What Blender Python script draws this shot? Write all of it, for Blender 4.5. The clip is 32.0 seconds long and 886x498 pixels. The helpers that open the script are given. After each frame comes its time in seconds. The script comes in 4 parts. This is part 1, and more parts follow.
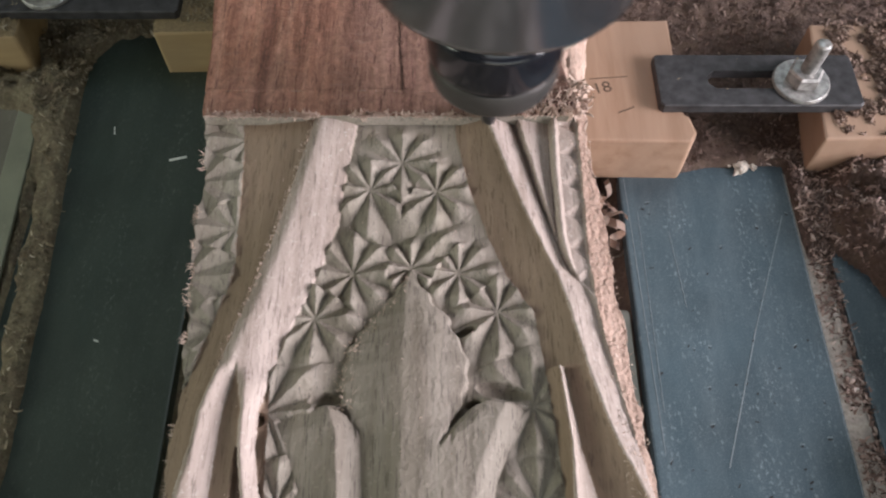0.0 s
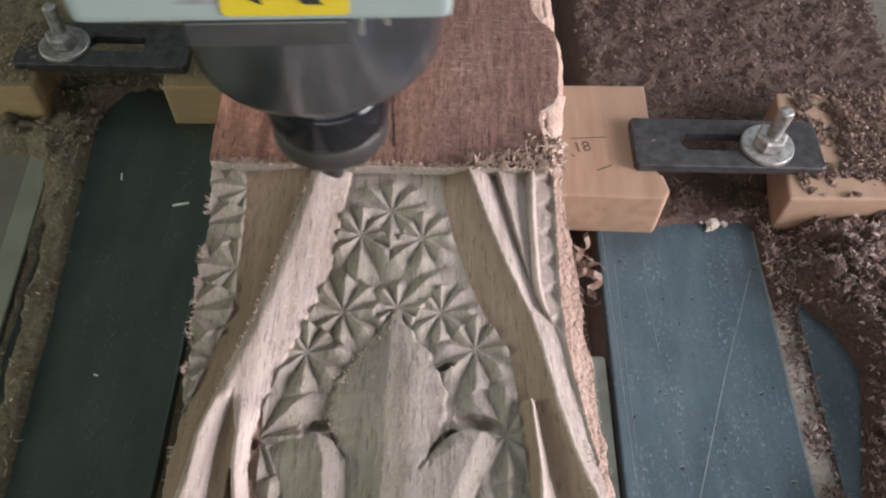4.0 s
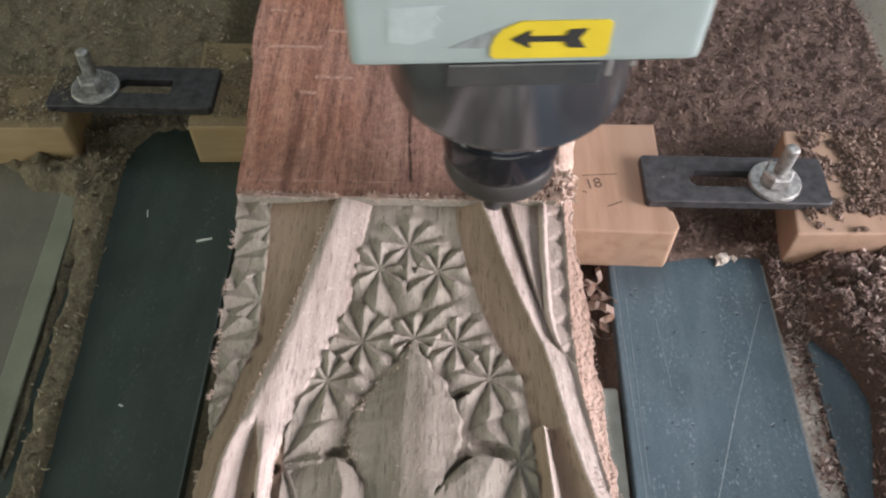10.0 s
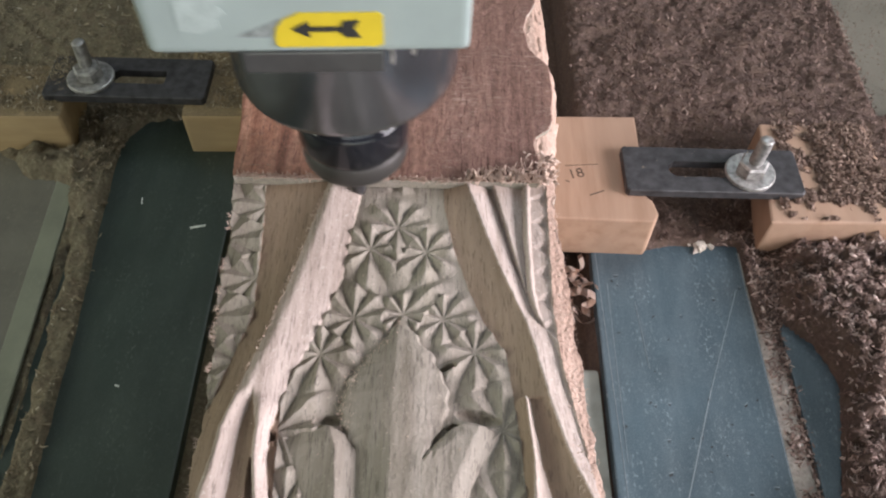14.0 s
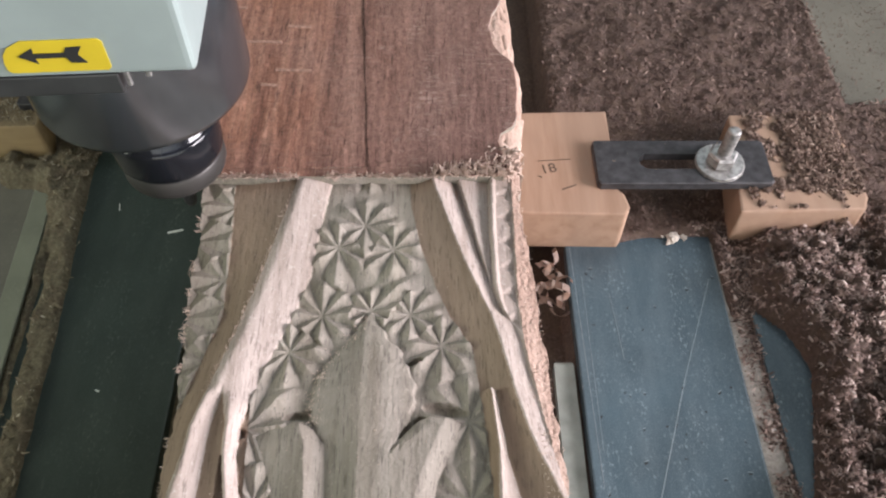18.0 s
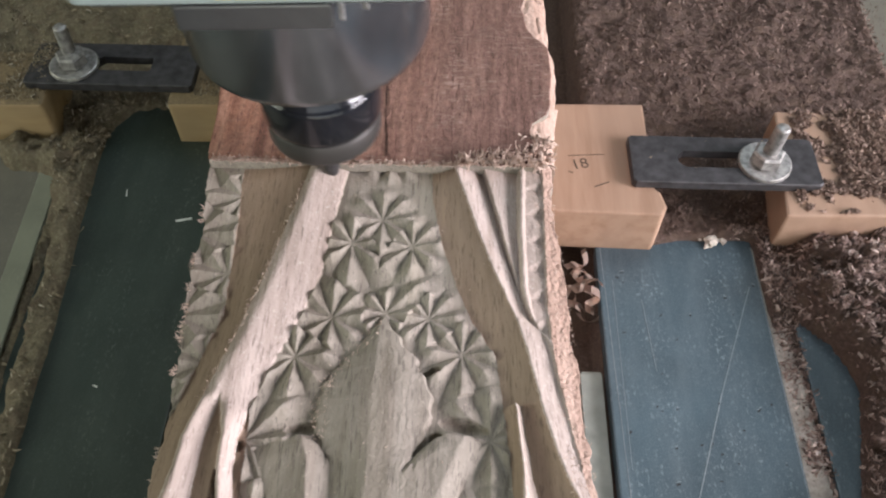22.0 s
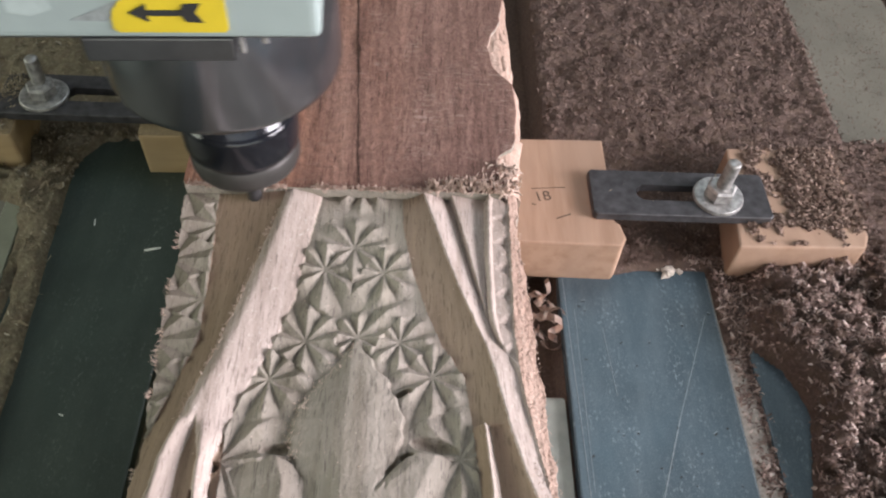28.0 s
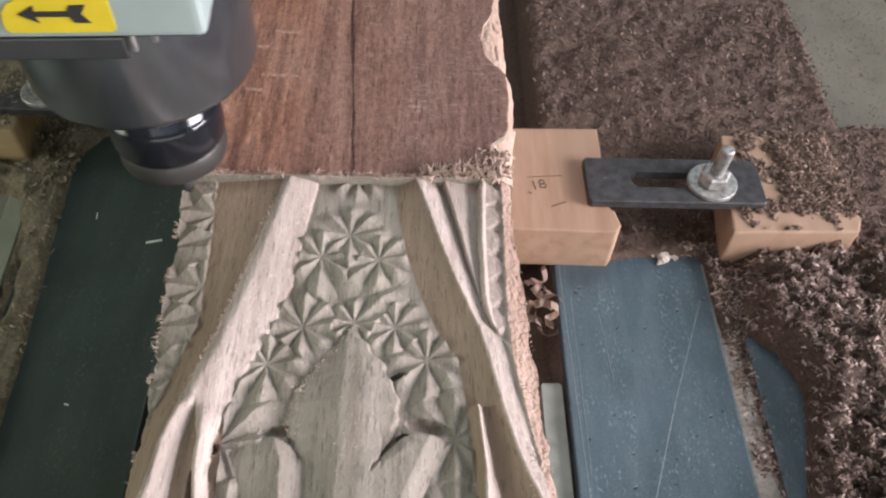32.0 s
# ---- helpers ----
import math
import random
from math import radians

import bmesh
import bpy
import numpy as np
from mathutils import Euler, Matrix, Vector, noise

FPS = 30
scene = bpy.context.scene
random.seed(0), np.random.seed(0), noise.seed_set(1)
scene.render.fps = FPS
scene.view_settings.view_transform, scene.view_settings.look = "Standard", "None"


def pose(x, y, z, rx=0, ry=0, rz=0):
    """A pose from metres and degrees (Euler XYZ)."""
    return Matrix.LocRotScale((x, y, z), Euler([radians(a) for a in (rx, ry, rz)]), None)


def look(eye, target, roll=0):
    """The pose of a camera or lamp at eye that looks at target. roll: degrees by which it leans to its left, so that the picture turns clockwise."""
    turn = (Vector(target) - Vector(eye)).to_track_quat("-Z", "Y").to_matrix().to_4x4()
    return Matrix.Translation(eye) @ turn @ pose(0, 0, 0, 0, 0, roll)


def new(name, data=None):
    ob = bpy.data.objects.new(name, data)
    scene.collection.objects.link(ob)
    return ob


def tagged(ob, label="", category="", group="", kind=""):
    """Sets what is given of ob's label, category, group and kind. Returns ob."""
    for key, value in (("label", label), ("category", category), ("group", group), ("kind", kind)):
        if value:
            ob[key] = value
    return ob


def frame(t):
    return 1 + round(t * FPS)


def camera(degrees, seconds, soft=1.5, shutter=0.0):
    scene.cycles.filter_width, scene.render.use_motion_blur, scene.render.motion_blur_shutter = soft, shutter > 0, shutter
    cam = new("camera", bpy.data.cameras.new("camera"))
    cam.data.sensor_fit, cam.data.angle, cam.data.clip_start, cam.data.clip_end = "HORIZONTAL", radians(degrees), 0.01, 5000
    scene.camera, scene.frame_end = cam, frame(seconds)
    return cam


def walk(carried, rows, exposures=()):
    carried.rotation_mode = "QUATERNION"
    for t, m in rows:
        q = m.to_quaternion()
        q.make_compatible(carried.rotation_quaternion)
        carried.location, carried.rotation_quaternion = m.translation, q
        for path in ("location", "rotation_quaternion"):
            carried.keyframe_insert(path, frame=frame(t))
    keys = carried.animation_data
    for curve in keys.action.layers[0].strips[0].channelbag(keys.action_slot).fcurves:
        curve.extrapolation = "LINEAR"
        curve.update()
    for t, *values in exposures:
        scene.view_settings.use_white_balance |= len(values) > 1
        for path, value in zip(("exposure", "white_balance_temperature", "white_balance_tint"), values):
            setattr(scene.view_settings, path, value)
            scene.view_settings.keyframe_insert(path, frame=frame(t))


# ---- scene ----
cam = camera(57.50, 32.0, soft=2.15, shutter=0.5)
PATH = [
    (0, (0.0127, -0.1714, 0.3713), (0.0131, -0.0727, 0.1974), 0.19),
    (0.5, (0.0153, -0.1744, 0.3712), (0.0159, -0.0740, 0.1983), 0.30),
    (1, (0.0156, -0.1791, 0.3763), (0.0150, -0.0771, 0.2042), 0.37),
    (1.5, (0.0128, -0.1830, 0.3781), (0.0114, -0.0788, 0.2074), 0.67),
    (2, (0.0112, -0.1859, 0.3775), (0.0100, -0.0803, 0.2076), 1.08),
    (2.5, (0.0129, -0.1864, 0.3819), (0.0130, -0.0790, 0.2131), 1.94),
    (3, (0.0174, -0.1851, 0.3817), (0.0189, -0.0778, 0.2129), 2.16),
    (3.5, (0.0169, -0.1862, 0.3859), (0.0190, -0.0776, 0.2180), 2.05),
    (5.5, (0.0129, -0.1891, 0.3928), (0.0146, -0.0766, 0.2275), 2.49),
    (6, (0.0146, -0.1907, 0.3933), (0.0152, -0.0774, 0.2286), 1.80),
    (6.5, (0.0225, -0.1915, 0.3928), (0.0226, -0.0768, 0.2290), 1.15),
    (7, (0.0206, -0.1909, 0.3931), (0.0211, -0.0764, 0.2291), 1.27),
    (7.5, (0.0170, -0.1916, 0.3910), (0.0154, -0.0774, 0.2267), 0.52),
    (8, (0.0143, -0.1936, 0.3940), (0.0118, -0.0795, 0.2298), 0.22),
    (8.5, (0.0173, -0.1917, 0.3947), (0.0154, -0.0769, 0.2309), 0.62),
    (9, (0.0175, -0.1898, 0.4038), (0.0161, -0.0733, 0.2412), 0.58),
    (9.5, (0.0172, -0.1936, 0.4040), (0.0147, -0.0759, 0.2422), 0.03),
    (10, (0.0158, -0.1952, 0.3993), (0.0139, -0.0777, 0.2375), 0.43),
    (10.5, (0.0172, -0.1959, 0.3994), (0.0150, -0.0790, 0.2371), 0.28),
    (11, (0.0125, -0.2004, 0.4010), (0.0110, -0.0829, 0.2391), 1.47),
    (11.5, (0.0176, -0.1990, 0.4043), (0.0176, -0.0805, 0.2433), 2.29),
    (12, (0.0186, -0.1995, 0.4048), (0.0193, -0.0810, 0.2437), 2.23),
    (12.5, (0.0187, -0.2002, 0.4050), (0.0196, -0.0814, 0.2441), 2.27),
    (13, (0.0212, -0.2016, 0.4069), (0.0222, -0.0825, 0.2463), 2.02),
    (13.5, (0.0121, -0.2105, 0.4080), (0.0139, -0.0925, 0.2466), 2.22),
    (14, (0.0154, -0.2101, 0.4073), (0.0169, -0.0927, 0.2454), 1.98),
    (14.5, (0.0147, -0.2117, 0.4094), (0.0155, -0.0942, 0.2475), 1.27),
    (16.5, (0.0253, -0.2105, 0.4092), (0.0282, -0.0929, 0.2474), 1.47),
    (17, (0.0249, -0.2122, 0.4115), (0.0277, -0.0942, 0.2501), 1.50),
    (17.5, (0.0273, -0.2126, 0.4107), (0.0300, -0.0952, 0.2488), 1.03),
    (18, (0.0274, -0.2144, 0.4109), (0.0301, -0.0970, 0.2490), 0.90),
    (18.5, (0.0276, -0.2145, 0.4077), (0.0306, -0.0976, 0.2454), 1.29),
    (19, (0.0256, -0.2163, 0.4062), (0.0273, -0.0996, 0.2438), 1.00),
    (19.5, (0.0267, -0.2175, 0.4027), (0.0287, -0.1018, 0.2395), 1.19),
    (20, (0.0313, -0.2175, 0.4008), (0.0336, -0.1026, 0.2371), 1.31),
    (20.5, (0.0209, -0.2245, 0.4067), (0.0238, -0.1076, 0.2444), 2.09),
    (21, (0.0239, -0.2155, 0.4045), (0.0272, -0.0973, 0.2433), 2.57),
    (21.5, (0.0172, -0.1926, 0.3860), (0.0176, -0.0764, 0.2232), 2.06),
    (22, (0.0263, -0.1959, 0.3877), (0.0242, -0.0796, 0.2250), 0.63),
    (22.5, (0.0294, -0.1977, 0.3906), (0.0253, -0.0817, 0.2277), -0.59),
    (23, (0.0316, -0.1989, 0.3922), (0.0285, -0.0824, 0.2296), -0.38),
    (23.5, (0.0267, -0.2000, 0.3899), (0.0264, -0.0810, 0.2292), 1.23),
    (24, (0.0267, -0.2014, 0.3935), (0.0279, -0.0804, 0.2342), 2.19),
    (24.5, (0.0250, -0.2030, 0.3953), (0.0256, -0.0814, 0.2366), 2.28),
    (26.5, (0.0214, -0.2041, 0.3919), (0.0271, -0.0812, 0.2342), 3.96),
    (27, (0.0208, -0.2055, 0.3921), (0.0280, -0.0821, 0.2349), 4.54),
    (27.5, (0.0238, -0.2060, 0.3944), (0.0317, -0.0820, 0.2376), 4.60),
    (28, (0.0224, -0.2056, 0.3946), (0.0299, -0.0821, 0.2375), 4.38),
    (28.5, (0.0246, -0.2056, 0.3949), (0.0317, -0.0823, 0.2376), 4.10),
    (29, (0.0264, -0.2058, 0.3946), (0.0341, -0.0825, 0.2373), 4.39),
    (29.5, (0.0247, -0.2075, 0.3947), (0.0333, -0.0844, 0.2373), 4.79),
    (30, (0.0259, -0.2092, 0.3977), (0.0342, -0.0862, 0.2402), 4.54),
    (30.5, (0.0281, -0.2107, 0.3968), (0.0355, -0.0876, 0.2393), 3.97),
    (31, (0.0245, -0.2105, 0.3941), (0.0318, -0.0879, 0.2363), 4.10),
    (31.5, (0.0239, -0.2104, 0.3941), (0.0304, -0.0885, 0.2357), 3.50),
    (32, (0.0266, -0.2118, 0.3975), (0.0330, -0.0894, 0.2394), 3.35),
]
walk(cam, [(t, look(eye, target, roll)) for t, eye, target, roll in PATH],
     exposures=[(0, -0.2), (3.5, -0.2), (7, -0.07), (10, 0.0), (16, 0.03), (32, 0.02)])

# ---- world and light ----
world = bpy.data.worlds.new("world")
scene.world = world
world.use_nodes = True
_nt = world.node_tree
_sky = _nt.nodes.new("ShaderNodeTexSky")
_sky.sky_type, _sky.sun_disc = "NISHITA", False
_sky.sun_elevation, _sky.sun_rotation = radians(40), radians(200)
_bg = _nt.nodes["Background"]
_bg.inputs["Strength"].default_value = 0.1
_nt.links.new(_sky.outputs["Color"], _bg.inputs["Color"])


def area(name, eye, target, sx, sy, watts, colour):
    d = bpy.data.lights.new(name, "AREA")
    d.shape, d.size, d.size_y, d.energy, d.color = "RECTANGLE", sx, sy, watts, colour
    ob = new(name, d)
    ob.matrix_world = look(eye, target)
    return ob


# added lights in unseen openings behind, right, above and left, tuned to the shading
area("added_light_rear", (0.45, -1.64, 0.42), (0.1, 0.0, 0.1), 1.9, 0.9, 10, (0.98, 1.0, 0.88))
area("added_light_right", (1.66, -0.40, 0.62), (0.0, 0.0, 0.1), 0.9, 0.75, 84, (0.99, 0.925, 0.97))
area("added_light_top", (0.45, 1.05, 2.03), (0.45, 1.05, 0.0), 1.1, 1.3, 15, (0.84, 0.95, 1.0))
area("added_light_left", (-2.44, -0.35, 1.0), (-0.1, 0.1, 0.1), 1.5, 1.1, 36, (0.96, 1.0, 0.80))

MM = 0.001


# ---- materials ----
def nodes(name, rough=0.6, metal=0.0):
    m = bpy.data.materials.new(name)
    m.use_nodes = True
    nt = m.node_tree
    b = nt.nodes["Principled BSDF"]
    b.inputs["Roughness"].default_value, b.inputs["Metallic"].default_value = rough, metal
    return m, nt, b


def place(nt, scale=(1, 1, 1), turn=(0, 0, 0)):
    g = nt.nodes.new("ShaderNodeNewGeometry")
    mp = nt.nodes.new("ShaderNodeMapping")
    mp.inputs["Scale"].default_value = scale
    mp.inputs["Rotation"].default_value = turn
    nt.links.new(g.outputs["Position"], mp.inputs["Vector"])
    return mp.outputs["Vector"]


def noisy(nt, vec, scale, detail=4.0, rough=0.55, distort=0.0):
    n = nt.nodes.new("ShaderNodeTexNoise")
    n.inputs["Scale"].default_value, n.inputs["Detail"].default_value = scale, detail
    n.inputs["Roughness"].default_value, n.inputs["Distortion"].default_value = rough, distort
    nt.links.new(vec, n.inputs["Vector"])
    return n.outputs["Fac"]


def ramp(nt, fac, stops):
    r = nt.nodes.new("ShaderNodeValToRGB")
    e = r.color_ramp.elements
    while len(e) < len(stops):
        e.new(0.5)
    for el, (p, c) in zip(e, stops):
        el.position, el.color = p, (*c, 1)
    nt.links.new(fac, r.inputs["Fac"])
    return r.outputs["Color"]


def mixed(nt, a, b, fac, mode="MIX"):
    m = nt.nodes.new("ShaderNodeMix")
    m.data_type, m.blend_type = "RGBA", mode
    for s, v in ((m.inputs[6], a), (m.inputs[7], b), (m.inputs[0], fac)):
        if isinstance(v, (int, float)):
            s.default_value = v
        elif isinstance(v, tuple):
            s.default_value = (*v, 1)
        else:
            nt.links.new(v, s)
    return m.outputs[2]


def bump(nt, b, fac, strength, dist):
    n = nt.nodes.new("ShaderNodeBump")
    n.inputs["Strength"].default_value, n.inputs["Distance"].default_value = strength, dist
    nt.links.new(fac, n.inputs["Height"])
    nt.links.new(n.outputs["Normal"], b.inputs["Normal"])


def wood(name, light, dark, along=(1, 0.06, 1), scale=260.0, stain=None, rough=0.75, relief=0.4, fleck=None):
    """Wood with its grain along y (or as the scale says), stains at a larger scale and a fibrous relief."""
    m, nt, b = nodes(name, rough)
    v = place(nt, along)
    grain = noisy(nt, v, scale, 5.0, 0.6, 0.2)
    col = ramp(nt, grain, [(0.32, dark), (0.62, light)])
    if stain:
        big = noisy(nt, place(nt, (1, 0.5, 1)), 28.0, 3.0)
        col = mixed(nt, col, stain, ramp(nt, big, [(0.42, (0, 0, 0)), (0.68, (0.75, 0.75, 0.75))]))
    if fleck:
        fine = noisy(nt, place(nt, (1, 0.16, 1)), 900.0, 3.0, 0.7)
        col = mixed(nt, col, fleck, ramp(nt, fine, [(0.56, (0, 0, 0)), (0.68, (0.7, 0.7, 0.7))]))
    nt.links.new(col, b.inputs["Base Color"])
    bump(nt, b, grain, relief, 0.0006)
    return m


def plain(name, colour, rough=0.5, metal=0.0, vary=0.15, scale=60.0, relief=0.1):
    m, nt, b = nodes(name, rough, metal)
    n = noisy(nt, place(nt), scale, 5.0)
    lo, hi = tuple(c * (1 - vary) for c in colour), tuple(min(1, c * (1 + vary)) for c in colour)
    nt.links.new(ramp(nt, n, [(0.3, lo), (0.7, hi)]), b.inputs["Base Color"])
    if relief:
        bump(nt, b, n, relief, 0.0005)
    return m


def carved_wood(name, low, high, olive, pink, share, fuzzy):
    m, nt, b = nodes(name, 0.8)
    grain = noisy(nt, place(nt, (1, 0.045, 1)), 260.0, 6.0, 0.66, 0.25)
    col = ramp(nt, grain, [(0.30, low), (0.68, high)])
    streak = noisy(nt, place(nt, (1, 0.16, 1)), 42.0, 4.0, 0.55)
    col = mixed(nt, col, ramp(nt, streak, [(0.38, olive), (0.62, pink)]), share)
    dark = noisy(nt, place(nt, (1, 0.07, 1)), 95.0, 4.0, 0.6, 0.4)
    col = mixed(nt, col, ramp(nt, dark, [(0.36, (0.70, 0.67, 0.63)), (0.54, (1.0, 1.0, 1.0)), (0.70, (1.2, 1.18, 1.16))]), 0.7, "MULTIPLY")
    fine = noisy(nt, place(nt, (1, 0.10, 1)), 900.0, 3.0, 0.7)
    col = mixed(nt, col, tuple(c * 0.55 for c in low), ramp(nt, fine, [(0.54, (0, 0, 0)), (0.68, (0.7, 0.7, 0.7))]))
    fuzz = noisy(nt, place(nt), 520.0, 4.0, 0.7)
    col = mixed(nt, col, tuple(min(0.7, c * 1.5) for c in high), ramp(nt, fuzz, [(0.58, (0, 0, 0)), (0.72, (fuzzy,) * 3)]))
    nt.links.new(col, b.inputs["Base Color"])
    bump(nt, b, mixed(nt, grain, fuzz, 0.5), 0.55, 0.0006)
    return m


# one wood: ridges are coloured as if lit, plain ground as if shaded
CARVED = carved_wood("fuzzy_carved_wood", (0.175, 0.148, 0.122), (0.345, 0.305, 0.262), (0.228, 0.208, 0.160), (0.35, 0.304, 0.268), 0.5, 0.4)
RIDGE_LIT = carved_wood("lit_ridge_wood", (0.305, 0.240, 0.212), (0.52, 0.432, 0.395), (0.375, 0.310, 0.272), (0.53, 0.438, 0.402), 0.5, 0.45)
GROUND_SHADED = carved_wood("shaded_ground_wood", (0.185, 0.125, 0.092), (0.32, 0.230, 0.172), (0.26, 0.190, 0.130), (0.31, 0.225, 0.172), 0.5, 0.10)
TORN_RIM = carved_wood("torn_pink_rim_wood", (0.25, 0.150, 0.112), (0.46, 0.330, 0.272), (0.34, 0.228, 0.18), (0.48, 0.350, 0.292), 0.45, 0.5)


def torn_wood():
    m, nt, b = nodes("torn_uncut_wood", 0.85)
    # the sawn left half is redder with dark streaks, the right half fuzzy with torn cross fibres
    g = nt.nodes.new("ShaderNodeNewGeometry")
    sep = nt.nodes.new("ShaderNodeSeparateXYZ")
    nt.links.new(g.outputs["Position"], sep.inputs[0])
    rng = nt.nodes.new("ShaderNodeMapRange")
    rng.inputs[1].default_value, rng.inputs[2].default_value = -0.05, 0.03
    nt.links.new(sep.outputs[0], rng.inputs[0])
    right = rng.outputs[0]
    lean = (0, 0, radians(-4.5))
    grain = noisy(nt, place(nt, (1, 0.05, 1), lean), 210.0, 6.0, 0.65, 0.5)
    red = ramp(nt, grain, [(0.30, (0.135, 0.053, 0.032)), (0.50, (0.262, 0.124, 0.082)), (0.70, (0.37, 0.205, 0.145))])
    dull = ramp(nt, grain, [(0.30, (0.125, 0.065, 0.052)), (0.55, (0.198, 0.113, 0.092)), (0.75, (0.28, 0.172, 0.144))])
    col = mixed(nt, red, dull, right)
    big = noisy(nt, place(nt, (1, 0.45, 1)), 26.0, 4.0)
    col = mixed(nt, col, (0.25, 0.148, 0.12), ramp(nt, big, [(0.42, (0, 0, 0)), (0.66, (0.6, 0.6, 0.6))]))
    band = noisy(nt, place(nt, (1, 0.045, 1), lean), 75.0, 4.0, 0.6, 0.6)
    col = mixed(nt, col, ramp(nt, band, [(0.36, (0.60, 0.52, 0.50)), (0.50, (1.0, 0.98, 0.97)), (0.66, (1.16, 1.12, 1.10))]), 0.8, "MULTIPLY")
    mott = noisy(nt, place(nt, (1, 0.7, 1)), 420.0, 4.0, 0.75, 0.8)
    col = mixed(nt, col, ramp(nt, mott, [(0.36, (0.62, 0.58, 0.56)), (0.64, (1.30, 1.28, 1.27))]), 0.75, "MULTIPLY")
    tears = noisy(nt, place(nt, (0.20, 1, 1)), 620.0, 4.0, 0.7, 0.7)
    where = noisy(nt, place(nt, (1, 0.30, 1)), 75.0, 3.0)
    mask = mixed(nt, ramp(nt, tears, [(0.53, (0, 0, 0)), (0.63, (1, 1, 1))]), ramp(nt, where, [(0.46, (0, 0, 0)), (0.60, (0.75, 0.75, 0.75))]), 1.0, "MULTIPLY")
    mask = mixed(nt, mask, ramp(nt, right, [(0.25, (0.2, 0.2, 0.2)), (0.9, (1, 1, 1))]), 1.0, "MULTIPLY")
    col = mixed(nt, col, (0.33, 0.225, 0.19), mask)
    pores = noisy(nt, place(nt, (1, 0.10, 1), lean), 760.0, 3.0, 0.7)
    col = mixed(nt, col, (0.060, 0.022, 0.016), ramp(nt, pores, [(0.56, (0, 0, 0)), (0.67, (0.75, 0.75, 0.75))]))
    nt.links.new(col, b.inputs["Base Color"])
    both = mixed(nt, mixed(nt, grain, tears, 0.5), mott, 0.45)
    bump(nt, b, both, 1.0, 0.0013)
    return m


SPLIT = carved_wood("split_pink_wood", (0.34, 0.215, 0.165), (0.52, 0.38, 0.315), (0.40, 0.275, 0.22), (0.54, 0.40, 0.335), 0.45, 0.4)
FIBRE = wood("fibre_wood", (0.60, 0.47, 0.40), (0.42, 0.30, 0.245), relief=0.3)
PINE = wood("pine_wood", (0.365, 0.238, 0.165), (0.275, 0.168, 0.110), along=(1, 0.12, 1), scale=110, stain=(0.30, 0.20, 0.142), rough=0.65, relief=0.2)
# left blocks' pine: the yellow light on them is put into its colour
PINE_YELLOW_LIT = wood("yellow_lit_pine_wood", (0.43, 0.31, 0.165), (0.32, 0.215, 0.105), along=(0.15, 1, 1), scale=90, stain=(0.33, 0.235, 0.13), rough=0.7, relief=0.25)


def settle_dust(m, dust, lo=0.42, hi=0.56):
    """Dust that lies on the upward faces of a material."""
    nt = m.node_tree
    b = nt.nodes["Principled BSDF"]
    old = b.inputs["Base Color"].links[0].from_socket
    g, sep = nt.nodes.new("ShaderNodeNewGeometry"), nt.nodes.new("ShaderNodeSeparateXYZ")
    nt.links.new(g.outputs["True Normal"], sep.inputs[0])
    up = ramp(nt, sep.outputs[2], [(0.55, (0, 0, 0)), (0.85, (1, 1, 1))])
    patchy = ramp(nt, noisy(nt, place(nt), 70.0, 5.0, 0.65), [(lo, (0.25, 0.25, 0.25)), (hi, (0.95, 0.95, 0.95))])
    grainy = ramp(nt, noisy(nt, place(nt), 600.0, 4.0, 0.7), [(0.3, tuple(c * 0.6 for c in dust)), (0.7, tuple(c * 1.4 for c in dust))])
    nt.links.new(mixed(nt, old, grainy, mixed(nt, up, patchy, 1.0, "MULTIPLY")), b.inputs["Base Color"])


settle_dust(PINE_YELLOW_LIT, (0.165, 0.118, 0.062), 0.30, 0.44)


def slab_material(name, colour, scratch, wear):
    m, nt, b = nodes(name, 0.42)
    v = place(nt)
    big = noisy(nt, v, 22.0, 4.0)
    lo = tuple(c * 0.8 for c in colour)
    hi = tuple(c * 1.25 for c in colour)
    col = ramp(nt, big, [(0.3, lo), (0.7, hi)])
    spots = noisy(nt, place(nt, (1, 0.55, 1)), 560.0, 3.0, 0.7)
    patch = noisy(nt, v, 30.0, 3.0)
    mask = mixed(nt, ramp(nt, spots, [(0.54, (0, 0, 0)), (0.68, (1, 1, 1))]), ramp(nt, patch, [(0.40, (0, 0, 0)), (0.60, (wear,) * 3)]), 1.0, "MULTIPLY")
    lanes = noisy(nt, place(nt, (1, 0.02, 1)), 130.0, 2.0, 0.5)
    mask = mixed(nt, mask, ramp(nt, lanes, [(0.42, (0.25, 0.25, 0.25)), (0.58, (1, 1, 1))]), 1.0, "MULTIPLY")
    col = mixed(nt, col, scratch, mask)
    film = noisy(nt, place(nt, (1, 0.25, 1)), 75.0, 5.0, 0.65)
    col = mixed(nt, col, scratch, ramp(nt, film, [(0.40, (0, 0, 0)), (0.75, (0.22 * wear,) * 3)]))
    fine = noisy(nt, v, 1500.0, 2.0, 0.6)
    col = mixed(nt, col, scratch, ramp(nt, fine, [(0.50, (0, 0, 0)), (0.70, (0.3 * wear,) * 3)]))
    nt.links.new(col, b.inputs["Base Color"])
    bump(nt, b, spots, 0.06, 0.0003)
    return m


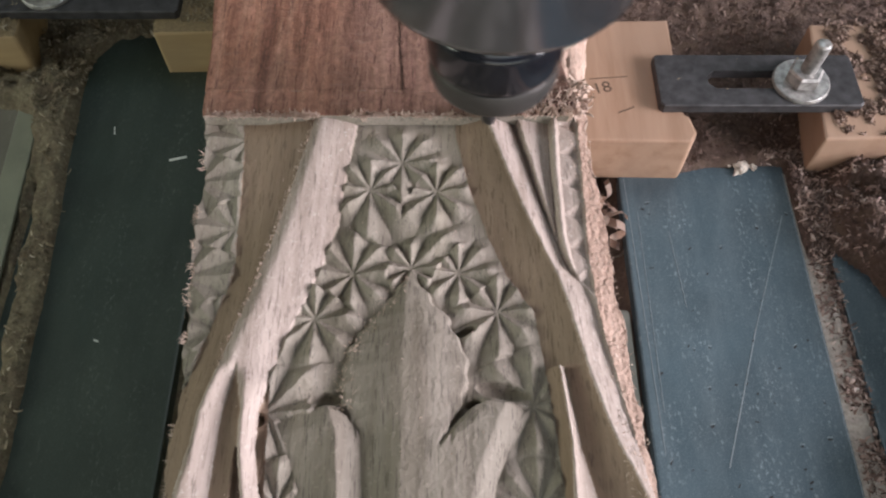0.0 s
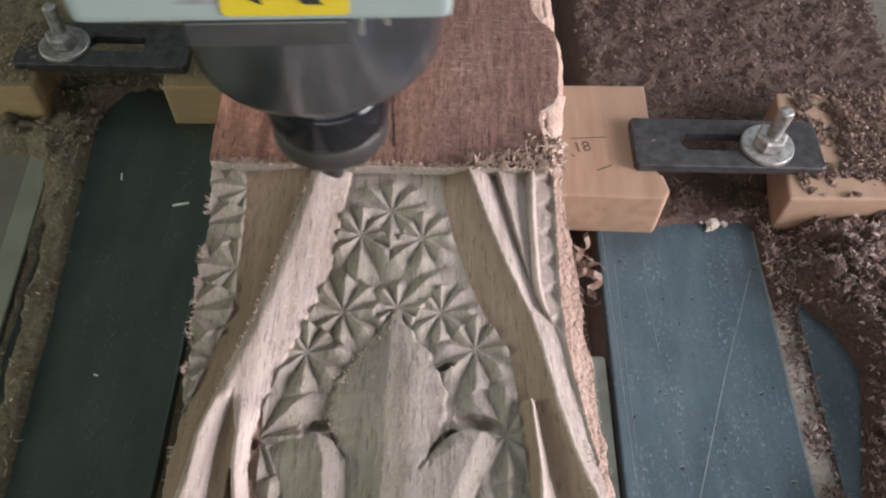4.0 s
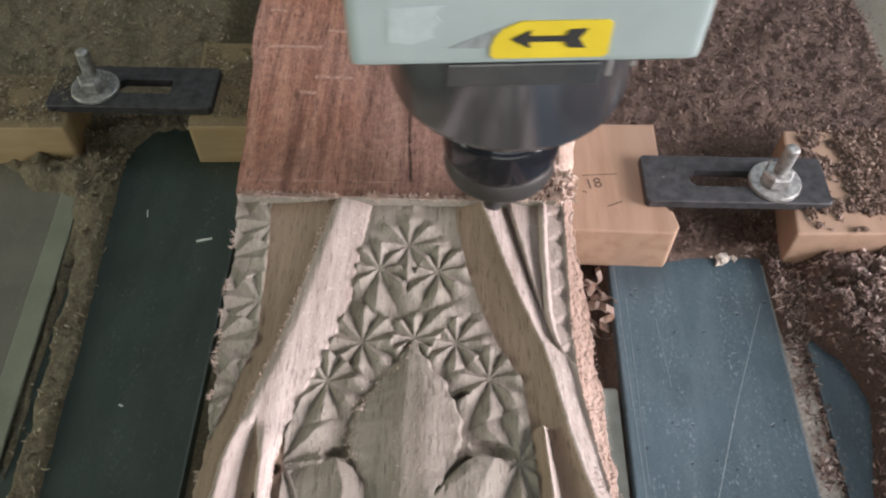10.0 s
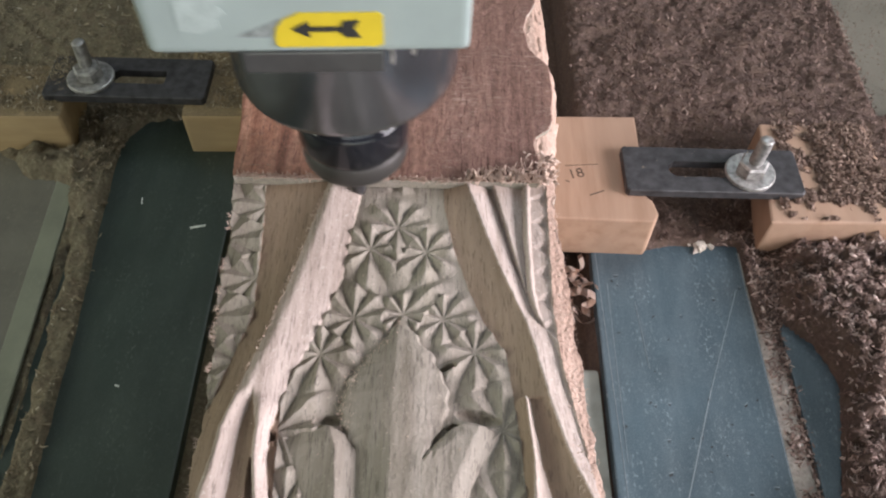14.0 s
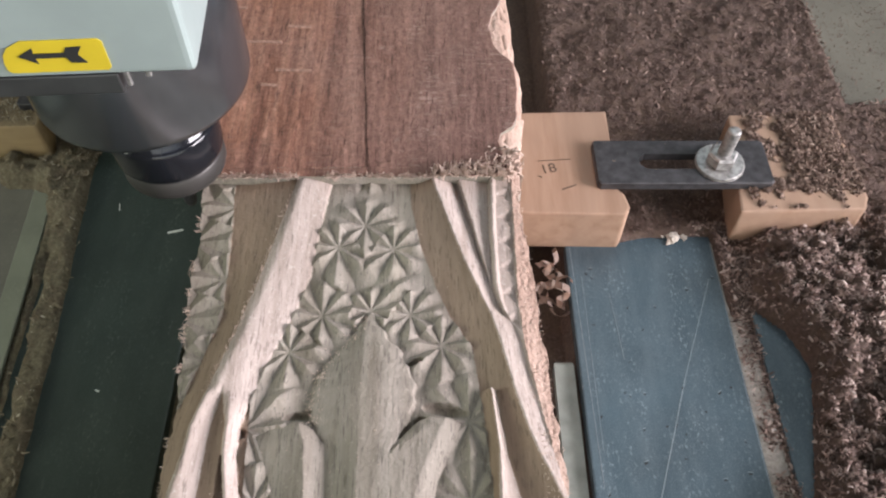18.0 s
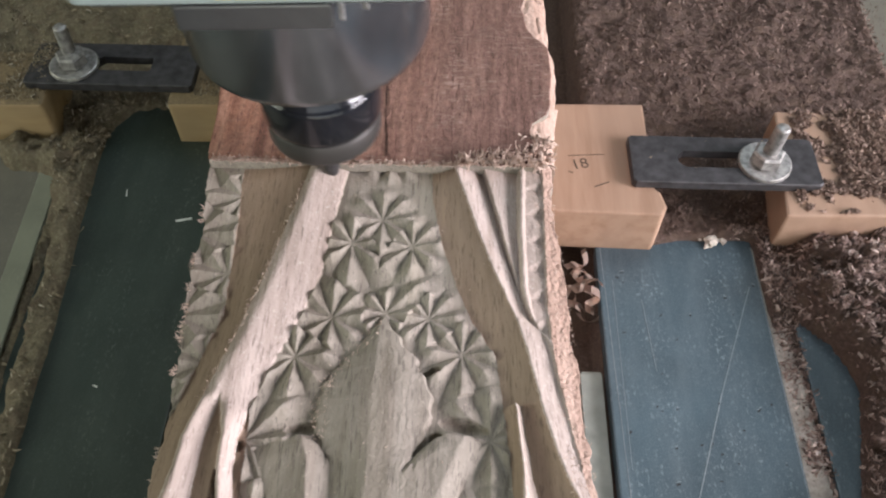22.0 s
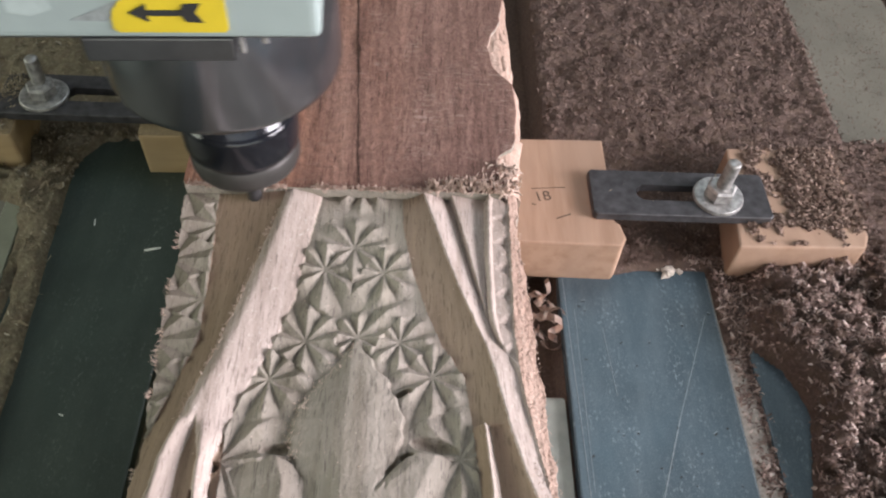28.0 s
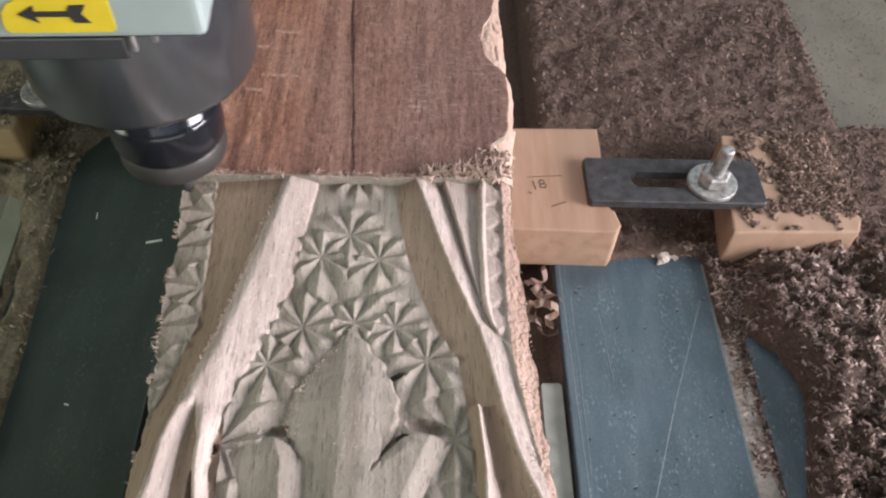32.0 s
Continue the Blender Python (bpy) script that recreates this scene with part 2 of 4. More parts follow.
# the bluish reflected sheen of these strips is put into the base colour
SLAB_BLUE_SHEEN = slab_material("blue_sheen_bed_plastic", (0.030, 0.054, 0.070), (0.18, 0.225, 0.255), 1.0)
SLAB_GREEN = slab_material("green_bed_plastic", (0.024, 0.036, 0.030), (0.105, 0.125, 0.105), 0.8)
GREYGREEN = slab_material("dusty_grey_green_plastic", (0.175, 0.182, 0.135), (0.24, 0.235, 0.185), 1.0)
SLAB_DUSTY = slab_material("dusty_bed_plastic", (0.120, 0.114, 0.092), (0.20, 0.182, 0.150), 1.0)
FILLER = plain("grey_green_filler", (0.25, 0.26, 0.235), 0.55, 0.0, 0.25, 70)
PACKED = plain("packed_dust", (0.36, 0.32, 0.285), 0.95, 0.0, 0.25, 420, 0.5)
IRON = plain("black_steel", (0.045, 0.043, 0.046), 0.55, 0.3, 0.5, 150, 0.35)
ZINC = plain("zinc_steel", (0.36, 0.35, 0.34), 0.46, 0.7, 0.45, 260, 0.35)
STEEL = plain("brushed_steel", (0.215, 0.228, 0.25), 0.22, 0.9, 0.12, 40, 0.0)
NOSE = plain("turned_aluminium", (0.62, 0.62, 0.60), 0.34, 0.9, 0.08, 40, 0.0)
NUT = plain("blackened_steel", (0.012, 0.013, 0.017), 0.14, 0.2, 0.2, 100, 0.0)
DARK_STEEL = plain("dark_steel", (0.13, 0.135, 0.14), 0.35, 0.8, 0.2, 60, 0.05)
NUT_GREY = plain("spinning_nut_steel", (0.062, 0.058, 0.056), 0.45, 0.5, 0.1, 100, 0.05)
PANEL = plain("painted_panel", (0.295, 0.352, 0.345), 0.42, 0.0, 0.08, 40, 0.03)
RESIDUE = plain("label_paper", (0.345, 0.405, 0.40), 0.7, 0.0, 0.1, 200, 0.0)
YELLOW = plain("yellow_label", (0.60, 0.46, 0.025), 0.5, 0.0, 0.08, 90, 0.0)
SMUDGE = plain("grey_smudge_tone", (0.22, 0.245, 0.245), 0.6, 0.0, 0.25, 300, 0.0)
BLACK = plain("black_print", (0.02, 0.02, 0.02), 0.6, 0.0, 0.2, 90, 0.0)
PENCIL = plain("pencil_mark", (0.10, 0.065, 0.045), 0.8, 0.0, 0.3, 300, 0.0)
WALLPAINT = plain("wall_paint", (0.16, 0.16, 0.15), 0.85, 0.0, 0.1, 3, 0.05)
CONCRETE = plain("concrete", (0.28, 0.27, 0.25), 0.9, 0.0, 0.2, 6, 0.1)
FRAME = plain("machine_frame_paint", (0.10, 0.11, 0.12), 0.5)


def dust_material():
    m, nt, b = nodes("sawdust", 0.95)
    fine = noisy(nt, place(nt), 430.0, 5.0, 0.72)
    mid = noisy(nt, place(nt), 120.0, 4.0, 0.6)
    # olive left of the post (old), reddish right (fresh): each side's light tint in the colour
    x = nt.nodes.new("ShaderNodeSeparateXYZ")
    g = nt.nodes.new("ShaderNodeNewGeometry")
    nt.links.new(g.outputs["Position"], x.inputs[0])
    r = nt.nodes.new("ShaderNodeMapRange")
    r.inputs[1].default_value, r.inputs[2].default_value = -0.1, 0.12
    nt.links.new(x.outputs[0], r.inputs[0])
    side = r.outputs[0]
    old = ramp(nt, fine, [(0.28, (0.085, 0.070, 0.044)), (0.55, (0.19, 0.158, 0.102)), (0.75, (0.33, 0.285, 0.20))])
    fresh = ramp(nt, fine, [(0.28, (0.050, 0.031, 0.025)), (0.55, (0.105, 0.068, 0.055)), (0.75, (0.19, 0.132, 0.108))])
    col = mixed(nt, old, fresh, side)
    col = mixed(nt, col, (0.14, 0.095, 0.065), ramp(nt, mid, [(0.45, (0, 0, 0)), (0.7, (0.6, 0.6, 0.6))]))
    nt.links.new(col, b.inputs["Base Color"])
    bump(nt, b, fine, 0.9, 0.0026)
    return m


UNCUT = torn_wood()
DUST = dust_material()


def chip_material(name, stops):
    m, nt, b = nodes(name, 0.85)
    g = nt.nodes.new("ShaderNodeNewGeometry")
    nt.links.new(ramp(nt, g.outputs["Random Per Island"], stops), b.inputs["Base Color"])
    return m


CHIPS = chip_material("chips_red", [(0.0, (0.058, 0.034, 0.026)), (0.5, (0.10, 0.062, 0.049)), (0.88, (0.165, 0.110, 0.088)), (1.0, (0.28, 0.205, 0.17))])
CHIPS_DARK = chip_material("chips_dark", [(0.0, (0.065, 0.041, 0.034)), (0.45, (0.185, 0.124, 0.105)), (0.85, (0.34, 0.245, 0.21)), (1.0, (0.56, 0.46, 0.41))])
CHIPS_PALE = chip_material("chips_pale", [(0.0, (0.09, 0.055, 0.041)), (0.5, (0.165, 0.106, 0.081)), (0.9, (0.26, 0.180, 0.142)), (1.0, (0.36, 0.27, 0.22))])
CRUMB = plain("pale_crumb", (0.55, 0.49, 0.43), 0.9, 0.0, 0.35, 500, 0.6)
# chips with the left side's olive light tint in their colour
CHIPS_OLIVE = chip_material("chips_olive", [(0.0, (0.12, 0.095, 0.06)), (0.6, (0.22, 0.17, 0.11)), (0.93, (0.34, 0.28, 0.19)), (1.0, (0.52, 0.47, 0.38))])


# ---- mesh helpers ----
def mesh_of(name, bm, material, smooth=False):
    me = bpy.data.meshes.new(name)
    bm.normal_update()
    bm.to_mesh(me)
    bm.free()
    if material:
        me.materials.append(material)
    if smooth:
        for p in me.polygons:
            p.use_smooth = True
    return me


def part(name, bm, material, parent=None, label="", smooth=False):
    ob = new(name, mesh_of(name, bm, material, smooth))
    ob.parent = parent
    if label:
        tagged(ob, label)
    return ob


def thing(name, label, category, at=(0, 0, 0), group="", kind=""):
    ob = new(name)
    ob.location = at
    return tagged(ob, label, category, group, kind)


def box(x0, y0, z0, x1, y1, z1, bevel=0.0, seg=2, jitter=0.0, bm=None):
    fresh = bm is None
    bm = bm or bmesh.new()
    r = bmesh.ops.create_cube(bm, size=1.0)
    for v in r["verts"]:
        v.co = ((x0 + x1) / 2 + v.co.x * (x1 - x0), (y0 + y1) / 2 + v.co.y * (y1 - y0), (z0 + z1) / 2 + v.co.z * (z1 - z0))
        if jitter:
            v.co += Vector([random.uniform(-jitter, jitter) for _ in range(3)])
    if bevel and fresh:
        bmesh.ops.bevel(bm, geom=bm.edges[:], offset=bevel, segments=seg, affect="EDGES", profile=0.6)
    return bm


def lathe(profile, n=48, at=(0, 0, 0), bm=None, close=True):
    """A turned body about z, from rows of (radius, height) from the bottom up."""
    bm = bm or bmesh.new()
    rings = []
    for r, z in profile:
        rings.append([bm.verts.new((at[0] + r * math.cos(2 * math.pi * k / n), at[1] + r * math.sin(2 * math.pi * k / n), at[2] + z)) for k in range(n)])
    for a, b in zip(rings, rings[1:]):
        for k in range(n):
            bm.faces.new((a[k], a[(k + 1) % n], b[(k + 1) % n], b[k]))
    if close:
        bm.faces.new(rings[0][::-1])
        bm.faces.new(rings[-1])
    return bm


def prism(points, z0, z1, bm=None):
    """An upright plate with the given outline."""
    bm = bm or bmesh.new()
    lo = [bm.verts.new((x, y, z0)) for x, y in points]
    hi = [bm.verts.new((x, y, z1)) for x, y in points]
    bm.faces.new(lo[::-1])
    bm.faces.new(hi)
    for k in range(len(points)):
        j = (k + 1) % len(points)
        bm.faces.new((lo[k], lo[j], hi[j], hi[k]))
    return bm


def grid_mesh(name, xs, ys, zs, material, smooth=True, skirt=None, rim_material=None):
    """A sheet over xs by ys with heights zs (and, at each row, its own xs); skirt: the height down to which its rim drops."""
    ny, nx = zs.shape
    co = np.stack([xs, ys, zs], -1).reshape(-1, 3)
    idx = np.arange(ny * nx).reshape(ny, nx)
    faces = np.stack([idx[:-1, :-1], idx[:-1, 1:], idx[1:, 1:], idx[1:, :-1]], -1).reshape(-1, 4).tolist()
    if skirt is not None:
        rim = np.concatenate([idx[0, :], idx[1:, -1], idx[-1, -2::-1], idx[-2:0:-1, 0]])
        base = co[rim].copy()
        base[:, 2] = skirt
        low = np.arange(len(rim)) + len(co)
        co = np.concatenate([co, base])
        nxt = np.roll(np.arange(len(rim)), -1)
        faces += np.stack([rim[nxt], rim, low, low[nxt]], -1).tolist()
        faces.append(low[::-1].tolist())
    me = bpy.data.meshes.new(name)
    me.from_pydata(co.tolist(), [], faces)
    me.update()
    me.materials.append(material)
    n_top = (ny - 1) * (nx - 1)
    if rim_material:
        me.materials.append(rim_material)
    for k, p in enumerate(me.polygons):
        p.use_smooth = smooth and k < n_top
        p.material_index = 1 if rim_material and k >= n_top else 0
    return me


def wobble(n, seed, octaves=3, step=7):
    """A smooth random line of n values of about -1 to 1."""
    r = np.random.RandomState(seed)
    out = np.zeros(n)
    for o in range(octaves):
        k = max(2, n // (step * 2 ** (octaves - 1 - o)) + 2)
        out += np.interp(np.linspace(0, k - 1, n), np.arange(k), r.uniform(-1, 1, k)) / 2 ** o
    return out


def field(shape, cells, seed):
    """A smooth random sheet."""
    r = np.random.RandomState(seed)
    g = r.uniform(-1, 1, (cells[0] + 2, cells[1] + 2))
    y = np.linspace(0, cells[0], shape[0])
    x = np.linspace(0, cells[1], shape[1])
    iy, ix = y.astype(int), x.astype(int)
    fy, fx = (y - iy)[:, None], (x - ix)[None]
    fy, fx = fy * fy * (3 - 2 * fy), fx * fx * (3 - 2 * fx)
    a, b = g[iy][:, ix], g[iy][:, ix + 1]
    c, d = g[iy + 1][:, ix], g[iy + 1][:, ix + 1]
    return (a * (1 - fx) + b * fx) * (1 - fy) + (c * (1 - fx) + d * fx) * fy


# ---- unseen room round the machine, kept dark to limit bounced light ----
FLOOR_Z, CEIL_Z, WX, EX, WY0, WY1 = -0.85, 2.0, 2.4, 1.6, -1.6, 3.2


def wall(name, x0, y0, x1, y1, hole=None, axis="x"):
    """A wall with thickness; hole: its stretch along the wall and its heights."""
    bm = bmesh.new()
    if hole is None:
        box(x0, y0, FLOOR_Z, x1, y1, CEIL_Z, bm=bm)
    else:
        a, b, zlo, zhi = hole
        if axis == "y":
            pieces = [(x0, y0, FLOOR_Z, x1, a, CEIL_Z), (x0, b, FLOOR_Z, x1, y1, CEIL_Z), (x0, a, zhi, x1, b, CEIL_Z), (x0, a, FLOOR_Z, x1, b, zlo)]
        else:
            pieces = [(x0, y0, FLOOR_Z, a, y1, CEIL_Z), (b, y0, FLOOR_Z, x1, y1, CEIL_Z), (a, y0, zhi, b, y1, CEIL_Z), (a, y0, FLOOR_Z, b, y1, zlo)]
        for p in pieces:
            if p[5] - p[2] > 0.001:
                box(*p, bm=bm)
    ob = new(name, mesh_of(name, bm, WALLPAINT))
    return tagged(ob, "plain dark grey unseen wall round the machine", "wall", kind="structure")


wall("wall_west", -WX - 0.15, WY0, -WX, WY1, (-1.15, 0.45, 0.4, 1.6), "y")
wall("wall_east", EX, WY0, EX + 0.15, WY1, (-0.87, 0.07, 0.22, 1.02), "y")
wall("wall_north", -WX - 0.15, WY1, EX + 0.15, WY1 + 0.15)
wall("wall_south", -WX - 0.15, WY0 - 0.15, EX + 0.15, WY0, (-0.5, 1.4, FLOOR_Z, 1.70), "x")
tagged(new("floor", mesh_of("floor", box(-WX, WY0, FLOOR_Z - 0.1, EX, WY1, FLOOR_Z), CONCRETE)), "grey concrete workshop floor", "floor", kind="structure")
_bm = bmesh.new()
for _p in ((-WX - 0.15, WY0 - 0.15, -0.1, WY1 + 0.15), (1.0, WY0 - 0.15, EX + 0.15, WY1 + 0.15), (-0.1, WY0 - 0.15, 1.0, 0.4), (-0.1, 1.7, 1.0, WY1 + 0.15)):
    box(_p[0], _p[1], CEIL_Z, _p[2], _p[3], CEIL_Z + 0.1, bm=_bm)
tagged(new("ceiling", mesh_of("ceiling", _bm, WALLPAINT)), "plain grey unseen ceiling with an opening for added light", "ceiling", kind="structure")

# ---- the machine's bed: dark plastic strips between aluminium slots ----
def packed_strip(x0, x1):
    """Dust packed level into a slot, with a crumbling right edge."""
    bm, rows, n = bmesh.new(), [], 130
    edge = wobble(n, 301, 4, 3) * 0.0006
    for k, y in enumerate(np.linspace(-0.35, 0.088, n)):
        xs = (x0, x0 + 0.002, (x0 + x1) / 2, x1 - 0.002, x1 + edge[k], x1 + edge[k] + 0.0005)
        zs = (-0.0012, -0.0006 + 0.5 * edge[k], -0.0010 + 0.8 * edge[(k * 7) % n], -0.0008 + 0.6 * edge[(k * 3) % n], -0.0020, -0.012)
        rows.append([bm.verts.new((float(a), float(y), float(c))) for a, c in zip(xs, zs)])
    for a, b in zip(rows, rows[1:]):
        for j in range(5):
            bm.faces.new((a[j], a[j + 1], b[j + 1], b[j]))
    return bm


PITCH, STRIP, FIRST = 0.107, 0.093, 0.111
BED_Y0, BED_Y1 = -0.6, 1.3
bed = thing("machine_bed", "router bed of dark scratched plastic strips between metal slots", "machine bed")
part("bed_plate", box(-0.75, BED_Y0, -0.09, 0.85, BED_Y1, -0.03, 0.002, 1), FRAME, bed)
for lx, ly in ((-0.7, -0.5), (0.8, -0.5), (-0.7, 1.2), (0.8, 1.2)):
    part("leg", box(lx - 0.04, ly - 0.04, FLOOR_Z, lx + 0.04, ly + 0.04, -0.09, 0.003, 1), FRAME, bed)
for k in range(-7, 6):
    x0 = FIRST + PITCH * k
    part("strip", box(x0, BED_Y0, -0.018, x0 + (0.062 if k == -1 else STRIP), BED_Y1, 0.0, 0.0012, 2), SLAB_DUSTY if k in (2, -4) else SLAB_GREEN if k < -1 else SLAB_BLUE_SHEEN, bed)
    # rails are coloured dark for the shade down in the slots
    if k != 0:
        part("slot_rail", box(x0 - 0.0118, BED_Y0, -0.03, x0 - 0.0035, BED_Y1, -0.014, 0.0006, 1), FRAME, bed, "metal slot rail coloured dark for shade")
ob = part("edge_strip", box(-0.0133, BED_Y0 - 0.134, -0.0015, 0.0, 0.0, 0.0012, 0.0005, 1), GREYGREEN, bed, "dusty grey-green edge strip")
ob.location, ob.rotation_euler.z = (-0.2210, 0.134, 0.0), radians(2.6)
_bm = box(0.0975, BED_Y0, -0.0120, 0.1090, 0.007, -0.0050)
bmesh.ops.bevel(_bm, geom=[e for e in _bm.edges if all(v.co.y > 0 for v in e.verts)], offset=0.0030, segments=3, affect="EDGES", profile=0.5)
part("slot_filler", _bm, FILLER, bed, "pale grey-green slot filler")
part("packed_dust", packed_strip(0.2038, 0.2158), PACKED, bed, "pale fine dust packed into the slot", True)


def streak(name, a, b, width, material):
    """A thin scratch that stands a hair proud of the bed."""
    d = Vector((b[0] - a[0], b[1] - a[1], 0)).normalized().cross(Vector((0, 0, 1))) * width / 2
    bm = bmesh.new()
    pts = [(a[0] - d.x, a[1] - d.y), (a[0] + d.x, a[1] + d.y), (b[0] + d.x, b[1] + d.y), (b[0] - d.x, b[1] - d.y)]
    prism(pts, -0.0002, 0.00015, bm)
    part(name, bm, material, bed)


SCRATCH = plain("scratch", (0.16, 0.19, 0.21), 0.6, 0.0, 0.3, 400, 0.1)
PLASTIC_CHIP = plain("pale_scrape", (0.6, 0.62, 0.58), 0.6, 0.0, 0.2, 300, 0.1)
streak("scratch", (0.1973, 0.0600), (0.1702, -0.0071), 0.0004, SCRATCH)
streak("scratch", (0.1702, -0.0071), (0.1450, -0.0760), 0.0006, SCRATCH)
# near x 0.119, 0.203 and 0.114: pale lines along the strip's edges
streak("scratch", (0.1192, 0.0620), (0.1186, -0.0500), 0.0003, SCRATCH)
streak("pale_edge", (0.2030, 0.0880), (0.2030, -0.1100), 0.0007, SCRATCH)
streak("scratch", (0.1140, 0.0850), (0.1165, -0.0700), 0.0004, SCRATCH)
streak("scratch", (0.1345, 0.0500), (0.1375, 0.0050), 0.0003, SCRATCH)
streak("scrape", (-0.1405, 0.0968), (-0.1312, 0.0992), 0.0016, PLASTIC_CHIP)
streak("scrape", (-0.1600, -0.0125), (-0.1575, -0.0135), 0.0009, PLASTIC_CHIP)
streak("scrape", (-0.1760, 0.1205), (-0.1750, 0.1150), 0.0006, PLASTIC_CHIP)

NICK = plain("dark_nick", (0.012, 0.014, 0.016), 0.7, 0.0, 0.2, 300, 0.0)
_r = random.Random(17)
for _k in range(46):
    _x, _y, _a, _l = _r.uniform(0.117, 0.2), _r.uniform(-0.13, 0.08), _r.uniform(-0.5, 1.0), _r.uniform(0.0006, 0.0024)
    streak("nick", (_x, _y), (_x + _l * math.cos(_a), _y + _l * math.sin(_a)), _r.uniform(0.0004, 0.0011), NICK)
    if _k % 3 == 0:
        streak("burr", (_x, _y + 0.0012), (_x + _l * 1.2 * math.cos(_a), _y + 0.0012 + _l * math.sin(_a)), 0.0004, SCRATCH)

# ---- sawdust on the bed ----
def smooth01(v, a, b):
    u = np.clip((v - a) / (b - a), 0, 1)
    return u * u * (3 - 2 * u)


def dust_sheet():
    nx, ny = 430, 400
    xs, ys = np.meshgrid(np.linspace(-0.46, 0.56, nx), np.linspace(-0.2, 0.75, ny))
    n1, n2, n3 = field(xs.shape, (14, 14), 3), field(xs.shape, (60, 64), 4), field(xs.shape, (190, 200), 5)
    edge = 0.006 * n1 + 0.003 * n2
    z = np.full(xs.shape, 0.004) + 0.002 * n1 + 0.0018 * n2 + 0.0016 * n3
    hollow = np.full(xs.shape, -0.0075) + 0.001 * n2
    # bare places: the nearer run of each strip, and the patches that were swept clear
    bare = np.zeros_like(xs)
    in0 = smooth01(xs + edge * 0.1, 0.1085, 0.1105) * (1 - smooth01(xs + edge * 0.1, 0.2035, 0.2055))
    bare = np.maximum(bare, in0 * (1 - smooth01(ys + edge, 0.089, 0.095)))
    slot0 = smooth01(xs, 0.2035, 0.2045) * (1 - smooth01(xs, 0.2175, 0.2185))
    bare = np.maximum(bare, slot0 * (1 - smooth01(ys + edge, 0.03, 0.06)) * 0.55)
    swept = np.interp(ys, [-0.20, -0.084, -0.063, -0.031, -0.004, 0.007, 0.024, 0.040], [0.215, 0.221, 0.228, 0.236, 0.242, 0.240, 0.233, 0.215]) + 0.25 * edge + 0.0006 * n3
    patch = (1 - smooth01(xs - swept, -0.0008, 0.0016)) * (1 - smooth01(ys, 0.034, 0.042))
    bare = np.maximum(bare, patch * smooth01(xs, 0.2175, 0.2185))
    plate = smooth01(xs + edge * 0.3, 0.322, 0.326) * smooth01(ys + edge * 0.2, 0.206, 0.212)
    bare = np.maximum(bare, plate * 0.93)
    lean = xs - np.interp(ys, [-0.2, -0.04, 0.04, 0.14], [0.0115, 0.0075, 0.0035, -0.0035])
    left = smooth01(lean + edge * 0.35, -0.1965, -0.1925) * (1 - smooth01(xs, 0.10, 0.106))
    front_of_blocks = 1 - smooth01(ys + edge * 0.5 + np.clip(-0.188 - xs, 0, 1) * 1.5, 0.184, 0.190)
    bare = np.maximum(bare, left * front_of_blocks)
    far_left = (1 - smooth01(lean + edge * 0.25, -0.2190, -0.2160)) * (1 - smooth01(ys + edge + (xs + 0.22) * 0.3, 0.125, 0.142))
    crease = smooth01(lean + edge * 0.2, -0.2150, -0.2135) * (1 - smooth01(lean + edge * 0.2, -0.2115, -0.2100)) * (1 - smooth01(ys + 3 * edge, 0.085, 0.115))
    bare = np.maximum(bare, crease * 0.9)
    bare = np.maximum(bare, far_left * 0.9)
    gap = smooth01(xs, 0.07, 0.075) * (1 - smooth01(xs, 0.1085, 0.1105))
    bare = np.maximum(bare, gap)
    z = z * (1 - bare) + hollow * bare
    z = np.where(gap > 0.5, -0.028, z)
    # the heap on the right and its drift against the outer block
    z += (0.007 + 0.007 * smooth01(xs - swept, 0.0, 0.010)) * smooth01(xs, 0.217, 0.235) * (1 - smooth01(ys, 0.08, 0.13)) * (1 - patch) * (1 + 0.45 * n2 + 0.25 * n3)
    z += 0.006 * smooth01(ys, 0.17, 0.24) * (1 - bare) * smooth01(xs, 0.1, 0.12) * (1 - plate)
    z += (0.010 + 0.002 * n1) * (1 - smooth01(xs, -0.155, -0.14)) * smooth01(ys, 0.2, 0.21) * (1 - bare)
    z += (0.0030 * n2 + 0.0030 * n3 + 0.002) * smooth01(ys, 0.10, 0.14) * (1 - smooth01(ys, 0.20, 0.23)) * (1 - smooth01(xs, -0.150, -0.135)) * (1 - bare)
    z += 0.0030 * n3 * smooth01(xs, 0.222, 0.24) * (1 - smooth01(ys, 0.08, 0.10)) * (1 - patch)
    return xs, ys, z


DX, DY, DZ = dust_sheet()
tagged(new("sawdust", grid_mesh("sawdust", DX, DY, DZ, DUST)), "layer of reddish brown sawdust and shavings on the bed", "sawdust", kind="stuff")


def dust_z(x, y):
    j = int(np.clip((x + 0.46) / 1.02 * (DX.shape[1] - 1), 0, DX.shape[1] - 1))
    i = int(np.clip((y + 0.2) / 0.95 * (DX.shape[0] - 1), 0, DX.shape[0] - 1))
    return DZ[i, j]


# ---- the carved post ----
TOP = 0.1381          # the uncut face
BASE = 0.1345         # the middle level of the carving
FRONT0, FRONT1 = 0.0172, 0.0286   # where the cut stands at the start and at the end


def edge_left(y):
    return np.interp(y, [-0.3, -0.11, 0.019, 0.13, 0.4], [-0.063, -0.0672, -0.0742, -0.0838, -0.100])


def edge_right(y):
    return np.interp(y, [-0.3, -0.105, -0.033, 0.013, 0.042, 0.09, 0.17, 0.4], [0.080, 0.0738, 0.0700, 0.0665, 0.0680, 0.0703, 0.0672, 0.064])


